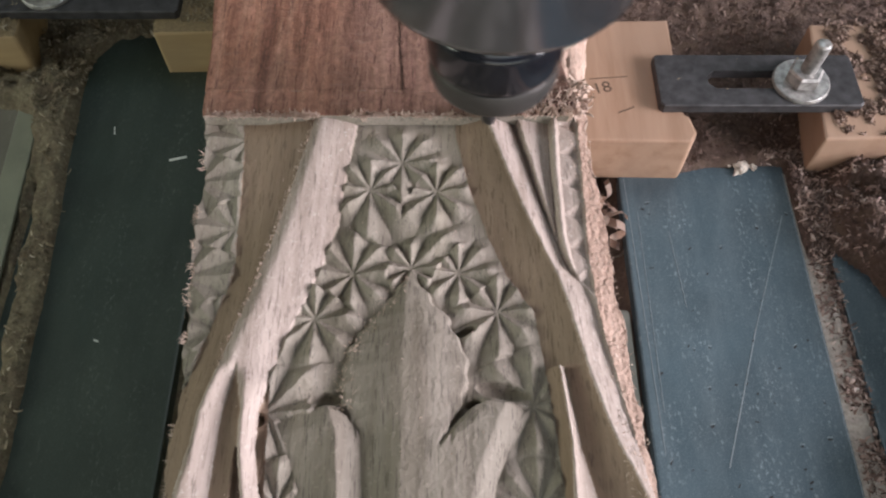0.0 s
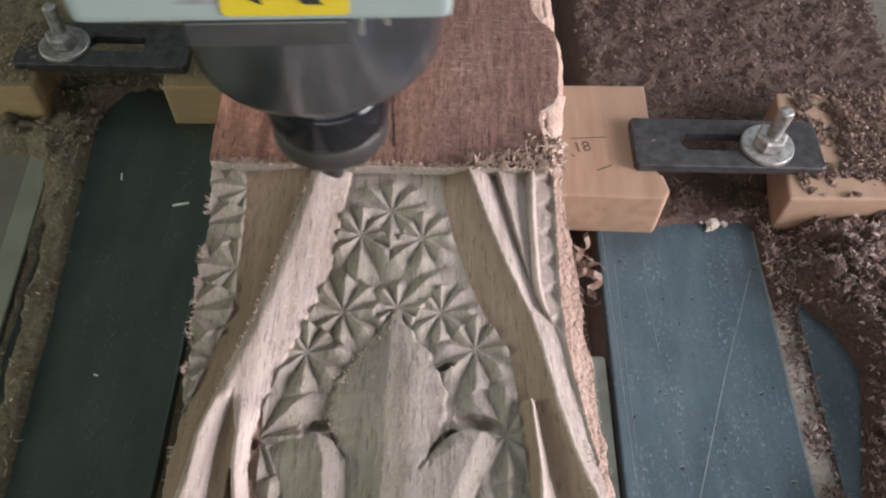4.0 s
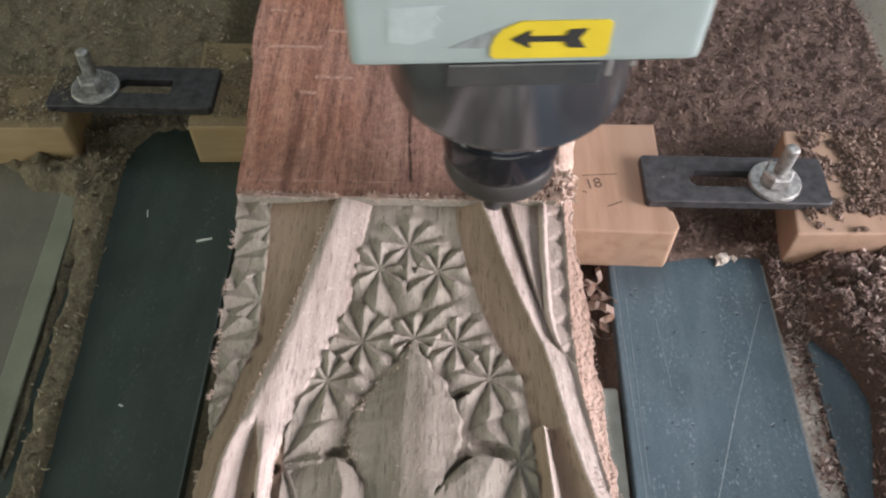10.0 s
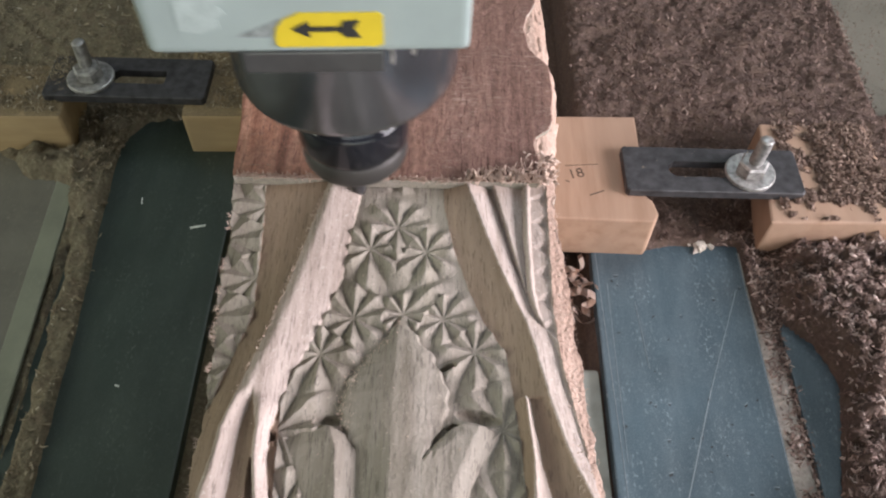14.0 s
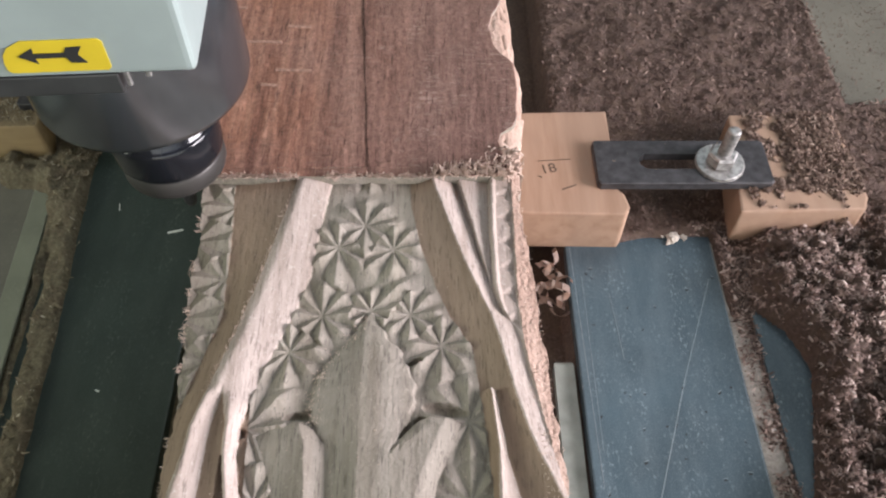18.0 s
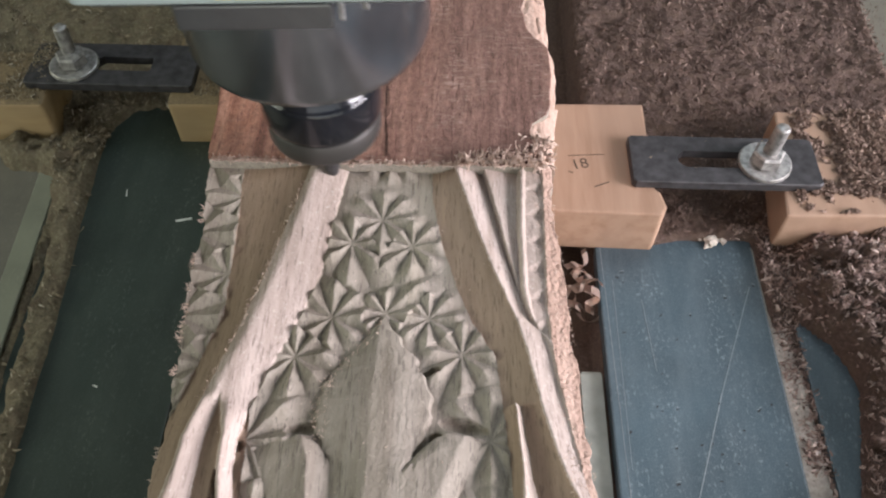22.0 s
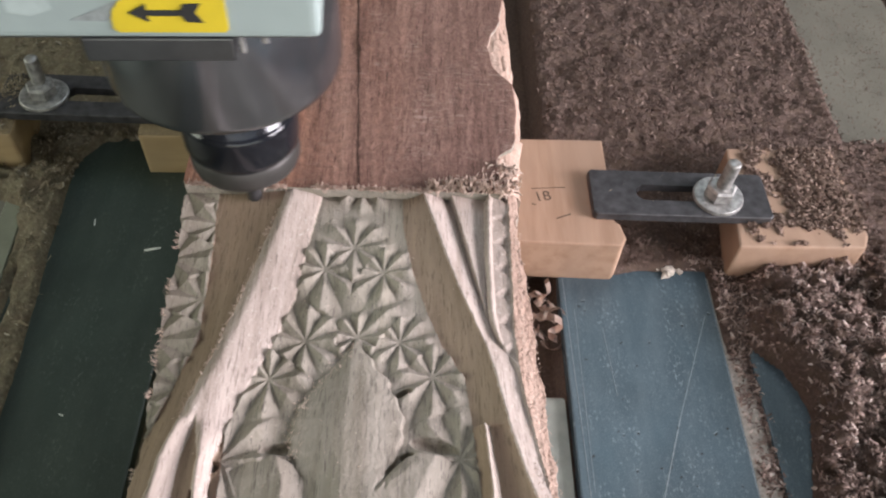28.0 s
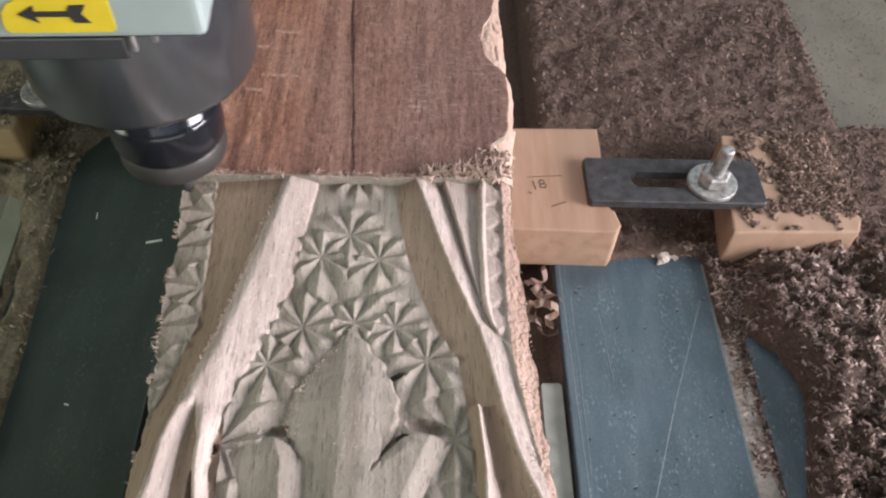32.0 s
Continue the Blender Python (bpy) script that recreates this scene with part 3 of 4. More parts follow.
def pleats(x, y, stars, n=8):
    """Chip-carved stars: sharp pleats that fan out from each centre, some of them drawn out to one side; all in millimetres.
    Each star: centre, reach, bearing of its longest ray in degrees, how much longer that is, height."""
    best, out = np.full(x.shape, 9.0), np.zeros(x.shape)
    for cx, cy, reach, bearing, longer, amp in stars:
        dx, dy = x - cx, y - cy
        ang = np.arctan2(dy, dx)
        r = np.hypot(dx, dy) / (reach * (1 + longer * np.clip(np.cos(ang - radians(bearing)), 0, 1) ** 6))
        a = (ang / (2 * np.pi) * n + 0.5) % 1.0
        tri = np.clip(1 - np.abs(a - 0.5) * 2.05, 0, 1)
        h = amp * (tri * (0.06 + 0.94 * np.clip(r / 0.62, 0, 1)) - 0.06) * np.clip((1.04 - r) / 0.36, 0.12, 1) * (r < 1.06)
        near = r < best
        best, out = np.where(near, r, best), np.where(near, h, out)
    return out, best


RIDGE_FOOT = ((40, -30), (23, -33), (-3, -38), (-18, -41), (-32, -44), (-56, -50), (-80, -57), (-94, -61), (-105, -62), (-115, -64), (-125, -65), (-200, -72))
DROP_LEFT = ((-44, 2.7), (-56, -5), (-71, -16), (-82, -18.5), (-89, -18), (-101, -11.5), (-125, -10))


def along(y, *rows):
    """x of a line at each y, from its points (y falling)."""
    return np.interp(-y, [-a for a, b in rows], [b for a, b in rows])


def ridge(x, lo, hi, crest, foot, top, end, bend=1.5):
    """A ridge from lo to hi that climbs steeply to its crest and falls off in a long face."""
    u = np.clip((x - lo) / (hi - lo), 0, 1)
    up, down = np.clip(u / crest, 0, 1), np.clip((u - crest) / (1 - crest), 0, 1)
    return np.where(u < crest, foot + (top - foot) * np.sin(up * np.pi / 2), top + (end - top) * down ** bend), (x > lo) & (x < hi)


def blend(a, b, f):
    return a * (1 - f) + b * f


def carving(x, y):
    """Height of the carved face over its middle level, in millimetres, and its kind: 0 stars and leaves, 1 plain ground
    (shaded tone), 2 rim, 3 ridges and wedge (lit tone).
    """
    g, kind = np.full(x.shape, -3.0) + 0.25 * np.cos(x * 0.25), np.ones(x.shape, dtype=int)
    # the star field between the ridges
    field_l = along(y, (40, -20), (23, -19), (-3, -22), (-26, -24), (-45, -29), (-66, -37), (-80, -41), (-125, -39), (-200, -24))
    field_r = along(y, (40, 17), (12, 18), (-13, 23), (-32, 29), (-45, 34), (-60, 43), (-95, 47), (-125, 49), (-200, 48))
    h, r = pleats(x, y, [(0, 33, 15, 90, 0, 2.6), (-1.5, 0.5, 16.5, -80, 0.45, 2.8), (-12.5, -11, 16, -78, 0.75, 3.2), (11, -12, 15, -122, 0.45, 3.2),
                         (2.5, -43, 12, 30, 1.2, 3.2), (18.5, -44.5, 15, -45, 0.2, 3.0), (-17, -45, 17, 110, 0.15, 3.0),
                         (-28.5, -61.5, 16, -120, 0.5, 3.4), (31, -59, 16, -100, 0.5, 3.4), (-41, -93, 18, 35, 0.4, 3.6), (41, -91, 19, 120, 0.3, 3.4),
                         (-35, -121, 15, 90, 0.2, 3.2), (41, -121, 15, 90, 0.2, 2.6), (-30, -146, 14, 90, 0, 3.0), (36, -146, 14, 90, 0, 2.6)])
    bead_lo = along(y, (40, 22), (20, 28), (-17, 39), (-47, 50), (-58, 53), (-82, 58), (-100, 63), (-114, 69), (-160, 86))
    thorn_lo = along(y, (-79, 49), (-104, 51), (-124, 50), (-200, 48))
    thorn_hi = along(y, (-79, 51.2), (-104, 54.6), (-124, 59), (-200, 70))
    # the plain ground climbs from the stars to the bead and to the thorn
    near_l = np.where((y < -79) & (x > thorn_hi), thorn_hi, field_r)
    far_l = np.where((y < -79) & (x < thorn_lo), thorn_lo, bead_lo)
    g = np.where(x > field_r, -2.9 + 4.6 * np.clip((x - near_l) / (far_l - near_l), 0, 1) ** 1.2, g)
    inside = (x > field_l) & (x < field_r) & (r < 1.06)
    g, kind = np.where(inside, -3.0 + h, np.where(x < field_r, -3.0, g)), np.where((x > field_l) & (x < field_r), 0, kind)
    # the band of half stars along the left rim
    band_r = along(y, (40, -62), (19, -61), (-3, -59), (-46, -57), (-61, -61), (-83, -66.5), (-100, -75))
    halves = []
    for k in range(-1, 3):
        halves += [(-74.5 + k, -8 - 38.0 * k, 22, 20, 0.25, 2.3), (-58.5, 11 - 38.0 * k, 17, 200, 0.3, 2.3)]
    h, r = pleats(x, y, halves)
    ridge_lo = along(y, *RIDGE_FOOT)
    g = np.where(x < ridge_lo, -2.9 + 4.2 * np.clip((x - band_r) / (ridge_lo - band_r), 0, 1) ** 1.2, g)
    inside = x < band_r
    g, kind = np.where(inside, -2.9 + h, g), np.where(inside, 0, kind)
    # small pits, cut deep so that they come out dark
    for px, py, wide, deep, lean in ((-22, -88.5, 6.5, 2.2, 0.1), (32, -86.5, 8.5, 2.6, -0.15), (20.5, -66.5, 3.2, 1.5, 0.35), (-43, -95, 2.2, 2.2, 0), (22.5, -90.5, 2.5, 1.2, 0.2)):
        pit = ((x - px) / wide) ** 2 + ((y - py - lean * (x - px)) / deep) ** 2
        g = np.where(pit < 1, np.minimum(g, -3.4 - 3.4 * np.sqrt(np.clip(1 - pit, 0, 1))), g)
    # the drop, with its crest along the middle
    lo = along(y, *DROP_LEFT) - 0.5 * np.sin(y * 1.1)
    hi = along(y, (-44, 2.9), (-55, 9), (-63, 15.8), (-67, 16.4), (-72, 19.4), (-80, 21), (-91, 19), (-102, 13.5)) + 0.6 * np.sin(y * 0.8)
    rise = np.clip((-44 - y) / 34, 0, 1) ** 0.7
    mid = 1.0
    crown = -1.6 + 4.2 * rise
    drop = np.where(x < mid, blend(crown, -2.4 + 0.6 * rise, np.clip((mid - x) / (mid - lo + 0.01), 0, 1) ** 1.3),
                    blend(crown, -1.7 + 1.3 * rise, np.clip((x - mid) / (hi - mid + 0.01), 0, 1) ** 1.6))
    in_drop = (y < -44) & (y > -118) & (x > lo) & (x < hi)
    g, kind = np.where(in_drop, drop, g), np.where(in_drop, 0, kind)
    # the stem and the two leaves that curl away from it
    top = np.interp(x, [-38, -34, -31, -27, -23, -20, -17, -11, 0, 13.5, 18, 22, 26, 32, 35, 38], [-96.5, -94.6, -93.2, -93.4, -91.4, -92.6, -93.6, -101, -104, -101.5, -95.5, -92.2, -90.0, -90.4, -90.9, -92.8])
    out_l = along(y, (-90, -38.5), (-96, -38), (-107, -33), (-115, -30), (-125, -28), (-200, -24))
    out_r = along(y, (-90, 38.5), (-92, 38.2), (-99, 35.2), (-106, 32), (-115, 28.5), (-126, 26.5), (-200, 24))
    fold = along(y, (-90, -15), (-102, -11.5), (-125, -10), (-200, -8))
    leaf = np.where(x > out_r - 6.5, blend(1.9, -1.6, np.clip((x - out_r + 6.5) / 6.5, 0, 1) ** 1.3),
           np.where(x > mid, blend(2.5, 1.9, np.clip((x - mid) / 20, 0, 1)),
           np.where(x > fold, blend(2.5, -2.2, np.clip((mid - x) / (mid - fold), 0, 1) ** 1.3),
           np.where(x > fold - 7, blend(-2.2, 1.6, np.clip((fold - x) / 7, 0, 1)),
                    blend(1.6, -2.4, np.clip((fold - 7 - x) / (fold - 7 - out_l), 0, 1))))))
    leaf = leaf - 0.9 * np.clip(1 - (top - y) / 5, 0, 1) * ((x < -13) | (x > 15))
    inside = (y < top) & (x > out_l) & (x < out_r)
    stem = blend(drop, leaf, smooth01(-y, 90, 107))
    g, leaf = np.where(in_drop, stem, g), np.where(in_drop, stem, leaf)
    g, kind = np.where(inside, leaf, g), np.where(inside, 0, kind)
    crease = np.exp(-((y + 101.5 - 1.25 * (x - 13.5)) / 1.1) ** 2) * ((x > 12) & (x < 22.5))
    g = g - 0.7 * crease
    # the left ridge, which forks
    one, in_one = ridge(x, ridge_lo,
                        along(y, (40, -16), (23, -18), (-3, -21), (-26, -23), (-45, -28), (-66, -36), (-80, -40), (-90, -43)), 0.24, 1.3, 2.8, -1.8, 1.2)
    two, in_two = ridge(x, ridge_lo,
                        along(y, (-70, -48), (-80, -50.8), (-94, -54), (-115, -54.5), (-125, -55), (-200, -58)), 0.24, 1.3, 2.8, -0.8, 1.2)
    three, in_three = ridge(x, along(y, (-70, -50), (-80, -50.8), (-94, -48), (-104, -48), (-115, -46), (-125, -44), (-200, -30)),
                            along(y, (-70, -38), (-80, -40), (-94, -43.5), (-104, -43), (-115, -41), (-125, -39), (-200, -24)), 0.30, 1.3, 2.6, -1.0, 1.2)
    fork = smooth01(-y, 77, 85)
    valley = -0.8 + 2.1 * np.clip((x + 55) / 8, 0, 1) ** 1.5
    pair = np.where(in_two, two, np.where(in_three, three, np.where((x > ridge_lo) & (x < -44), valley, -3.0)))
    h = np.where(in_one, one, -3.0) * (1 - fork) + pair * fork
    on = (in_one & (fork < 1)) | ((in_two | in_three | ((x > ridge_lo) & (x < -48))) & (fork > 0))
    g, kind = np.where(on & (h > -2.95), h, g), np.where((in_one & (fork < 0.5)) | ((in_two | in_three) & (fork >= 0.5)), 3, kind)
    # the thorn
    h, on = ridge(x, thorn_lo, thorn_hi, 0.15, 1.5, 2.8, -2.0, 1.0)
    on = on & (y < -79)
    g, kind = np.where(on, h, g), np.where(on, 3, kind)
    # the bead on the right, a groove and a plain wedge behind it, then the thin ridge and the scallops, all in the lit
    # tone
    thin = along(y, (40, 54.5), (25, 53), (-2, 52), (-31, 52.2), (-45, 54), (-60, 60), (-75, 66))
    rim_x = along(y, (40, 62.5), (16, 62.6), (-5, 62.3), (-39, 61.8), (-62, 63.4), (-89, 67.8), (-106, 71), (-120, 74), (-200, 95))
    bead_hi = along(y, (40, 30), (20, 36), (-17, 45.2), (-44, 53.6), (-58, 59), (-75, 64), (-93, 69), (-104, 71.5), (-120, 77), (-160, 94))
    bead_hi = bead_hi + np.clip((-45 - y) / 14, 0, 1) * np.maximum(0, rim_x - 1.8 - bead_hi)
    groove_r = along(y, (40, 34.8), (20, 40.0), (-23, 49.4), (-43, 54.5))
    on = (x > bead_hi) & (x < thin) & (y > -46)
    g, kind = np.where(on, 1.6 - 3.4 * np.clip((x - groove_r) / (thin - groove_r + 0.1), 0, 1), g), np.where(on, 3, kind)
    # groove shaped to hold the shade beside the bead
    on = (x > bead_hi) & (x < groove_r) & (y > -45)
    g = np.where(on, -3.2, g)
    on = (x > thin) & (x < rim_x) & (y > -64)
    sc = np.abs(((y + 4) / 13.0) % 1.0 - 0.5) * 2
    g, kind = np.where(on, 1.0 - 0.12 * (x - thin) - 3.2 * np.clip(0.75 - sc - 0.10 * (rim_x - x), 0, 0.5), g), np.where(on, 3, kind)
    d = x - thin
    on = (d > 0) & (d < 3.2) & (y > -62)
    g, kind = np.where(on, np.maximum(g, -1.6 + 4.0 * np.sqrt(np.clip(1 - ((d - 1.4) / 1.8) ** 2, 0, 1))), g), np.where(on, 3, kind)
    h, on = ridge(x, bead_lo, bead_hi + 1.6, 0.08, 1.7, 2.8, -1.0, 1.0)
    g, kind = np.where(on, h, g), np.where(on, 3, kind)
    on = x >= rim_x
    g, kind = np.where(on, 0.8 - 0.5 * (x - rim_x), g), np.where(on, 2, kind)
    return np.minimum(g, 2.9), kind


post = thing("wooden_post", "thick reddish wooden post with a half-carved floral relief on top", "wood post")


def carved_body():
    ny, nx = 600, 420
    ys = np.concatenate([np.linspace(-0.26, -0.132, 60, endpoint=False), np.linspace(-0.132, FRONT1 + 0.0005, ny - 60)])
    u = np.linspace(0, 1, nx)
    rag_l, rag_r = wobble(ny, 11, 4, 3) * 0.0011, wobble(ny, 12, 4, 3) * 0.0009
    xl, xr = edge_left(ys) + rag_l, edge_right(ys) + rag_r
    xs = xl[:, None] + (xr - xl)[:, None] * u[None]
    yy = np.repeat(ys[:, None], nx, 1)
    # cut edges waver a little with the grain
    jx, jy = 0.16 * field(xs.shape, (90, 60), 71), 0.3 * field(xs.shape, (60, 90), 72)
    h, kind = carving(xs * 1000 + jx, yy * 1000 + jy)
    k = np.pad(h, 1, mode="edge")
    h = 0.5 * h + 0.125 * (k[:-2, 1:-1] + k[2:, 1:-1] + k[1:-1, :-2] + k[1:-1, 2:])
    h = h + 0.05 * field(h.shape, (20, 150), 21) + 0.07 * field(h.shape, (220, 180), 22) + 0.12 * field(h.shape, (40, 30), 25)
    h = h + (kind == 2) * (0.30 * field(h.shape, (200, 200), 23) + 0.25 * field(h.shape, (50, 110), 24))
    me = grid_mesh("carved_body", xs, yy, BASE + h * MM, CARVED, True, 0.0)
    # the kinds pick the painted shaded and lit tones
    for m in (GROUND_SHADED, TORN_RIM, RIDGE_LIT):
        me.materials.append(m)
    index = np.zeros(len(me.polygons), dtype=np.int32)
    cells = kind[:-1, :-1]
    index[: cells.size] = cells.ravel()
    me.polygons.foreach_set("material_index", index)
    return me


ob = new("carved_face", carved_body())
ob.parent = post
tagged(ob, "pale carved floral relief with stars and ridges")


def skin_gap(y):
    """How far the sawn skin has broken back from the right edge."""
    return np.interp(y, [0.028, 0.036, 0.045, 0.050, 0.055, 0.061, 0.091, 0.098, 0.106, 0.114, 0.126, 0.136, 0.149, 0.165], [0.0078, 0.0075, 0.0092, 0.0080, 0.0020, 0.0004, 0.0006, 0.0020, 0.0075, 0.0100, 0.0118, 0.0090, 0.0020, 0.0006])


def uncut_block(name, y0, y1, top, bottom, nx, ny, seed, ragged=True):
    """The uncut timber from y0 to y1, with a slightly ripped face."""
    ys = np.linspace(y0, y1, ny)
    u = np.linspace(0, 1, nx)
    xl = edge_left(ys) + wobble(ny, seed, 3, 4) * 0.0008
    xr = edge_right(ys) + wobble(ny, seed + 1, 3, 4) * 0.0010
    xr = xr - (skin_gap(ys) + 0.0010 * np.abs(wobble(ny, 87, 4, 3)) if ragged else 0.0065)
    xs = xl[:, None] + (xr - xl)[:, None] * u[None]
    yy = np.repeat(ys[:, None], nx, 1)
    z = top + 0.00016 * field(xs.shape, (max(2, ny // 4), 60), seed + 2) + 0.0002 * field(xs.shape, (max(2, ny // 8), 12), seed + 3)
    crack = np.exp(-((xs - (-0.0012 - 0.062 * (yy - 0.0207))) / 0.00020) ** 2)
    z = z - 0.0006 * crack
    return grid_mesh(name, xs, yy, z, UNCUT, True, bottom, CARVED)


ob = new("uncut_timber", uncut_block("uncut_timber", FRONT1 + 0.0002, 0.42, TOP, 0.0, 240, 300, 31))
ob.parent = post
tagged(ob, "rough reddish uncut timber with a fine crack")


def mark(name, pts, width, material, top):
    """A line along the uncut face, a hair proud of it."""
    bm = bmesh.new()
    for a, b in zip(pts, pts[1:]):
        d = Vector((b[0] - a[0], b[1] - a[1], 0)).normalized().cross(Vector((0, 0, 1))) * width / 2
        prism([(a[0] - d.x, a[1] - d.y), (a[0] + d.x, a[1] + d.y), (b[0] + d.x, b[1] + d.y), (b[0] - d.x, b[1] - d.y)], top - 0.0004, top + 0.0001, bm)
    part(name, bm, material, timber)


timber = ob


def torn_edge():
    """The pale ragged wood that shows under the right edge of the uncut face."""
    ny, nx = 260, 26
    ys, u = np.linspace(FRONT1 + 0.001, 0.20, ny), np.linspace(0, 1, nx)
    base = edge_right(ys)
    out = 0.0010 + 0.0010 * wobble(ny, 81, 4, 3) + 0.0014 * (np.abs(ys - 0.045) < 0.02) * np.abs(wobble(ny, 82, 3, 3))
    xs = (base - 0.0145)[:, None] + (0.0145 + out)[:, None] * u[None]
    yy = np.repeat(ys[:, None], nx, 1) + 0.0006 * field((ny, nx), (60, 8), 83)
    z = TOP - 0.0010 - 0.0060 * u[None] ** 3 + 0.0005 * field((ny, nx), (40, 7), 84) + 0.0004 * field((ny, nx), (120, 14), 85)
    z = z - 0.0022 * np.clip(field((ny, nx), (22, 6), 86) - 0.45, 0, 1) / 0.55
    me = grid_mesh("torn_edge", xs, yy, z, SPLIT, True, 0.0)
    ob = new("torn_edge", me)
    ob.parent = post
    return tagged(ob, "pale torn wood along the edge")


torn_edge()
CRACK = plain("crack_shadow_wood", (0.035, 0.018, 0.012), 0.9)
PALE = plain("pale_scuffed_wood", (0.305, 0.178, 0.135), 0.85, 0.0, 0.4, 500, 0.3)
r = random.Random(3)
mark("crack", [(-0.0012 - 0.062 * (0.004 * k + 0.008) + r.uniform(-0.0002, 0.0002), 0.0288 + 0.004 * k) for k in range(50)], 0.00017, CRACK, TOP + 0.0002)
for x0, x1, y in ((-0.075, -0.0490, 0.1145), (-0.0470, -0.0350, 0.1265), (-0.0500, -0.0320, 0.0930), (-0.0780, -0.0700, 0.1420), (-0.0560, -0.0480, 0.0825)):
    mark("scuff", [(x0, y + 0.0004), ((x0 + x1) / 2, y), (x1, y - 0.0003)], 0.0020, PALE, TOP + 0.0002)
uncut_edge = new("uncut_edge", uncut_block("uncut_edge", FRONT0, FRONT1 + 0.0015, TOP - 0.00012, BASE - 0.002, 240, 24, 41, False))
uncut_edge.parent = post
tagged(uncut_edge, "torn front lip of the uncut face")


def splinters():
    """Torn fibres that stand along the lip, with a thick tuft on the right."""
    r = random.Random(5)
    bm = bmesh.new()

    def fibre(x, y, z, ln, az, up, w, curl):
        p, d = Vector((x, y, z)), Vector((math.sin(az) * math.cos(up), -math.cos(az) * math.cos(up), math.sin(up)))
        side = d.cross(Vector((0, 0, 1))).normalized() * w
        rows, seg = [], 4
        for k in range(seg + 1):
            f = 1 - 0.6 * k / seg
            rows.append([bm.verts.new(p + side * f), bm.verts.new(p - side * f), bm.verts.new(p + side.cross(d) * 0.7 * f)])
            p = p + d * (ln / seg)
            d = (d + Vector((r.uniform(-.3, .3), r.uniform(-.3, .3), curl))).normalized()
        for a, b in zip(rows, rows[1:]):
            for k in range(3):
                bm.faces.new((a[k], a[(k + 1) % 3], b[(k + 1) % 3], b[k]))

    for _ in range(1500):
        x = r.uniform(-0.0735, 0.0300)
        if -0.032 < x < -0.020 or noise.noise(Vector((x * 120, 0, 0))) < -0.28 and r.random() < 0.85:
            continue
        tall = 1.0 + 1.2 * max(0.0, noise.noise(Vector((x * 90, 3, 0))))
        fibre(x, FRONT0 + r.uniform(-0.0004, 0.0012), TOP - 0.0004, r.uniform(0.0010, 0.0032) * tall, r.uniform(-0.9, 0.9), r.uniform(0.4, 1.4), r.uniform(0.00014, 0.00036), r.uniform(-0.3, 0.5))
    # the thick tuft of curled fibres on the right
    for _ in range(330):
        x = r.uniform(0.0285, 0.0625)
        back = r.random() ** 1.2 * (0.005 + 0.006 * (x - 0.0285) / 0.034)
        fibre(x, FRONT0 + back, TOP - 0.0006, r.uniform(0.0032, 0.0078), r.gauss(0.1, 0.5), r.uniform(0.75, 1.45), r.uniform(0.00024, 0.00058), r.uniform(-0.45, 0.35))
    for _ in range(110):
        x = r.uniform(0.057, 0.067)
        fibre(x, FRONT0 + r.uniform(0, 0.018), TOP - 0.0012, r.uniform(0.002, 0.006), r.uniform(-2, 2), r.uniform(0.1, 1.2), r.uniform(0.0004, 0.0010), r.uniform(-0.8, 0.8))
    return bm


def fuzz():
    """Short torn fibres left along the rims, the foot of the ridge, the drop's shaded side and the seams of the carving."""
    r = random.Random(9)
    tufts = [r.uniform(-0.12, FRONT0) for _ in range(16)]
    co, faces = [], []
    for k in range(1600):
        y, az = r.uniform(-0.125, FRONT0), r.uniform(0, 6.3)
        ln, up, w = r.uniform(0.0005, 0.0020), r.uniform(0.1, 1.2), r.uniform(0.00008, 0.00020)
        if k < 220:
            y = min(FRONT0, r.choice(tufts) + r.gauss(0, 0.0016))
            x, az, up, ln = edge_left(y) + r.uniform(-0.0006, 0.0010), math.pi + r.uniform(-0.8, 0.8), r.uniform(-0.2, 0.6), r.uniform(0.0008, 0.0030)
        elif k < 800:
            x = edge_right(y) + r.uniform(-0.008, 0.0006)
        elif k < 1250:
            y = r.uniform(-0.080, FRONT0)
            x, ln = float(along(y * 1000, *RIDGE_FOOT)) / 1000 + r.gauss(0, 0.0006), ln * 0.8
        elif k < 1430:
            y = r.uniform(-0.092, -0.046)
            x, ln = float(along(y * 1000, *DROP_LEFT)) / 1000 + r.gauss(0.0006, 0.0016), ln * 0.8
        else:
            x, ln = r.uniform(-0.05, 0.045), ln * 0.5
        z = BASE + float(carving(np.array([[x * 1000]]), np.array([[y * 1000]]))[0][0, 0]) * MM if k >= 220 else BASE - r.uniform(0.001, 0.004)
        d = Vector((math.cos(az) * math.cos(up), math.sin(az) * math.cos(up), math.sin(up)))
        s, p, n = Vector((-d.y, d.x, 0)).normalized() * w, Vector((x, y, z)), len(co)
        mid = p + d * ln * 0.6
        end = mid + (d + Vector((r.uniform(-.6, .6), r.uniform(-.6, .6), -0.4))).normalized() * ln * 0.5
        co += [tuple(v) for v in (p - s, p + s, mid - s * 0.7, mid + s * 0.7, end)]
        faces += [(n, n + 1, n + 3, n + 2), (n + 2, n + 3, n + 4)]
    me = bpy.data.meshes.new("fuzz")
    me.from_pydata(co, [], faces)
    me.update()
    me.materials.append(FIBRE)
    ob = new("fuzz", me)
    ob.parent = post
    return tagged(ob, "pale wood fuzz on the carving", kind="stuff")


fuzz()
ob = part("torn_fibre", splinters(), FIBRE, uncut_edge, "pale torn wood fibres")
ob["kind"] = "stuff"


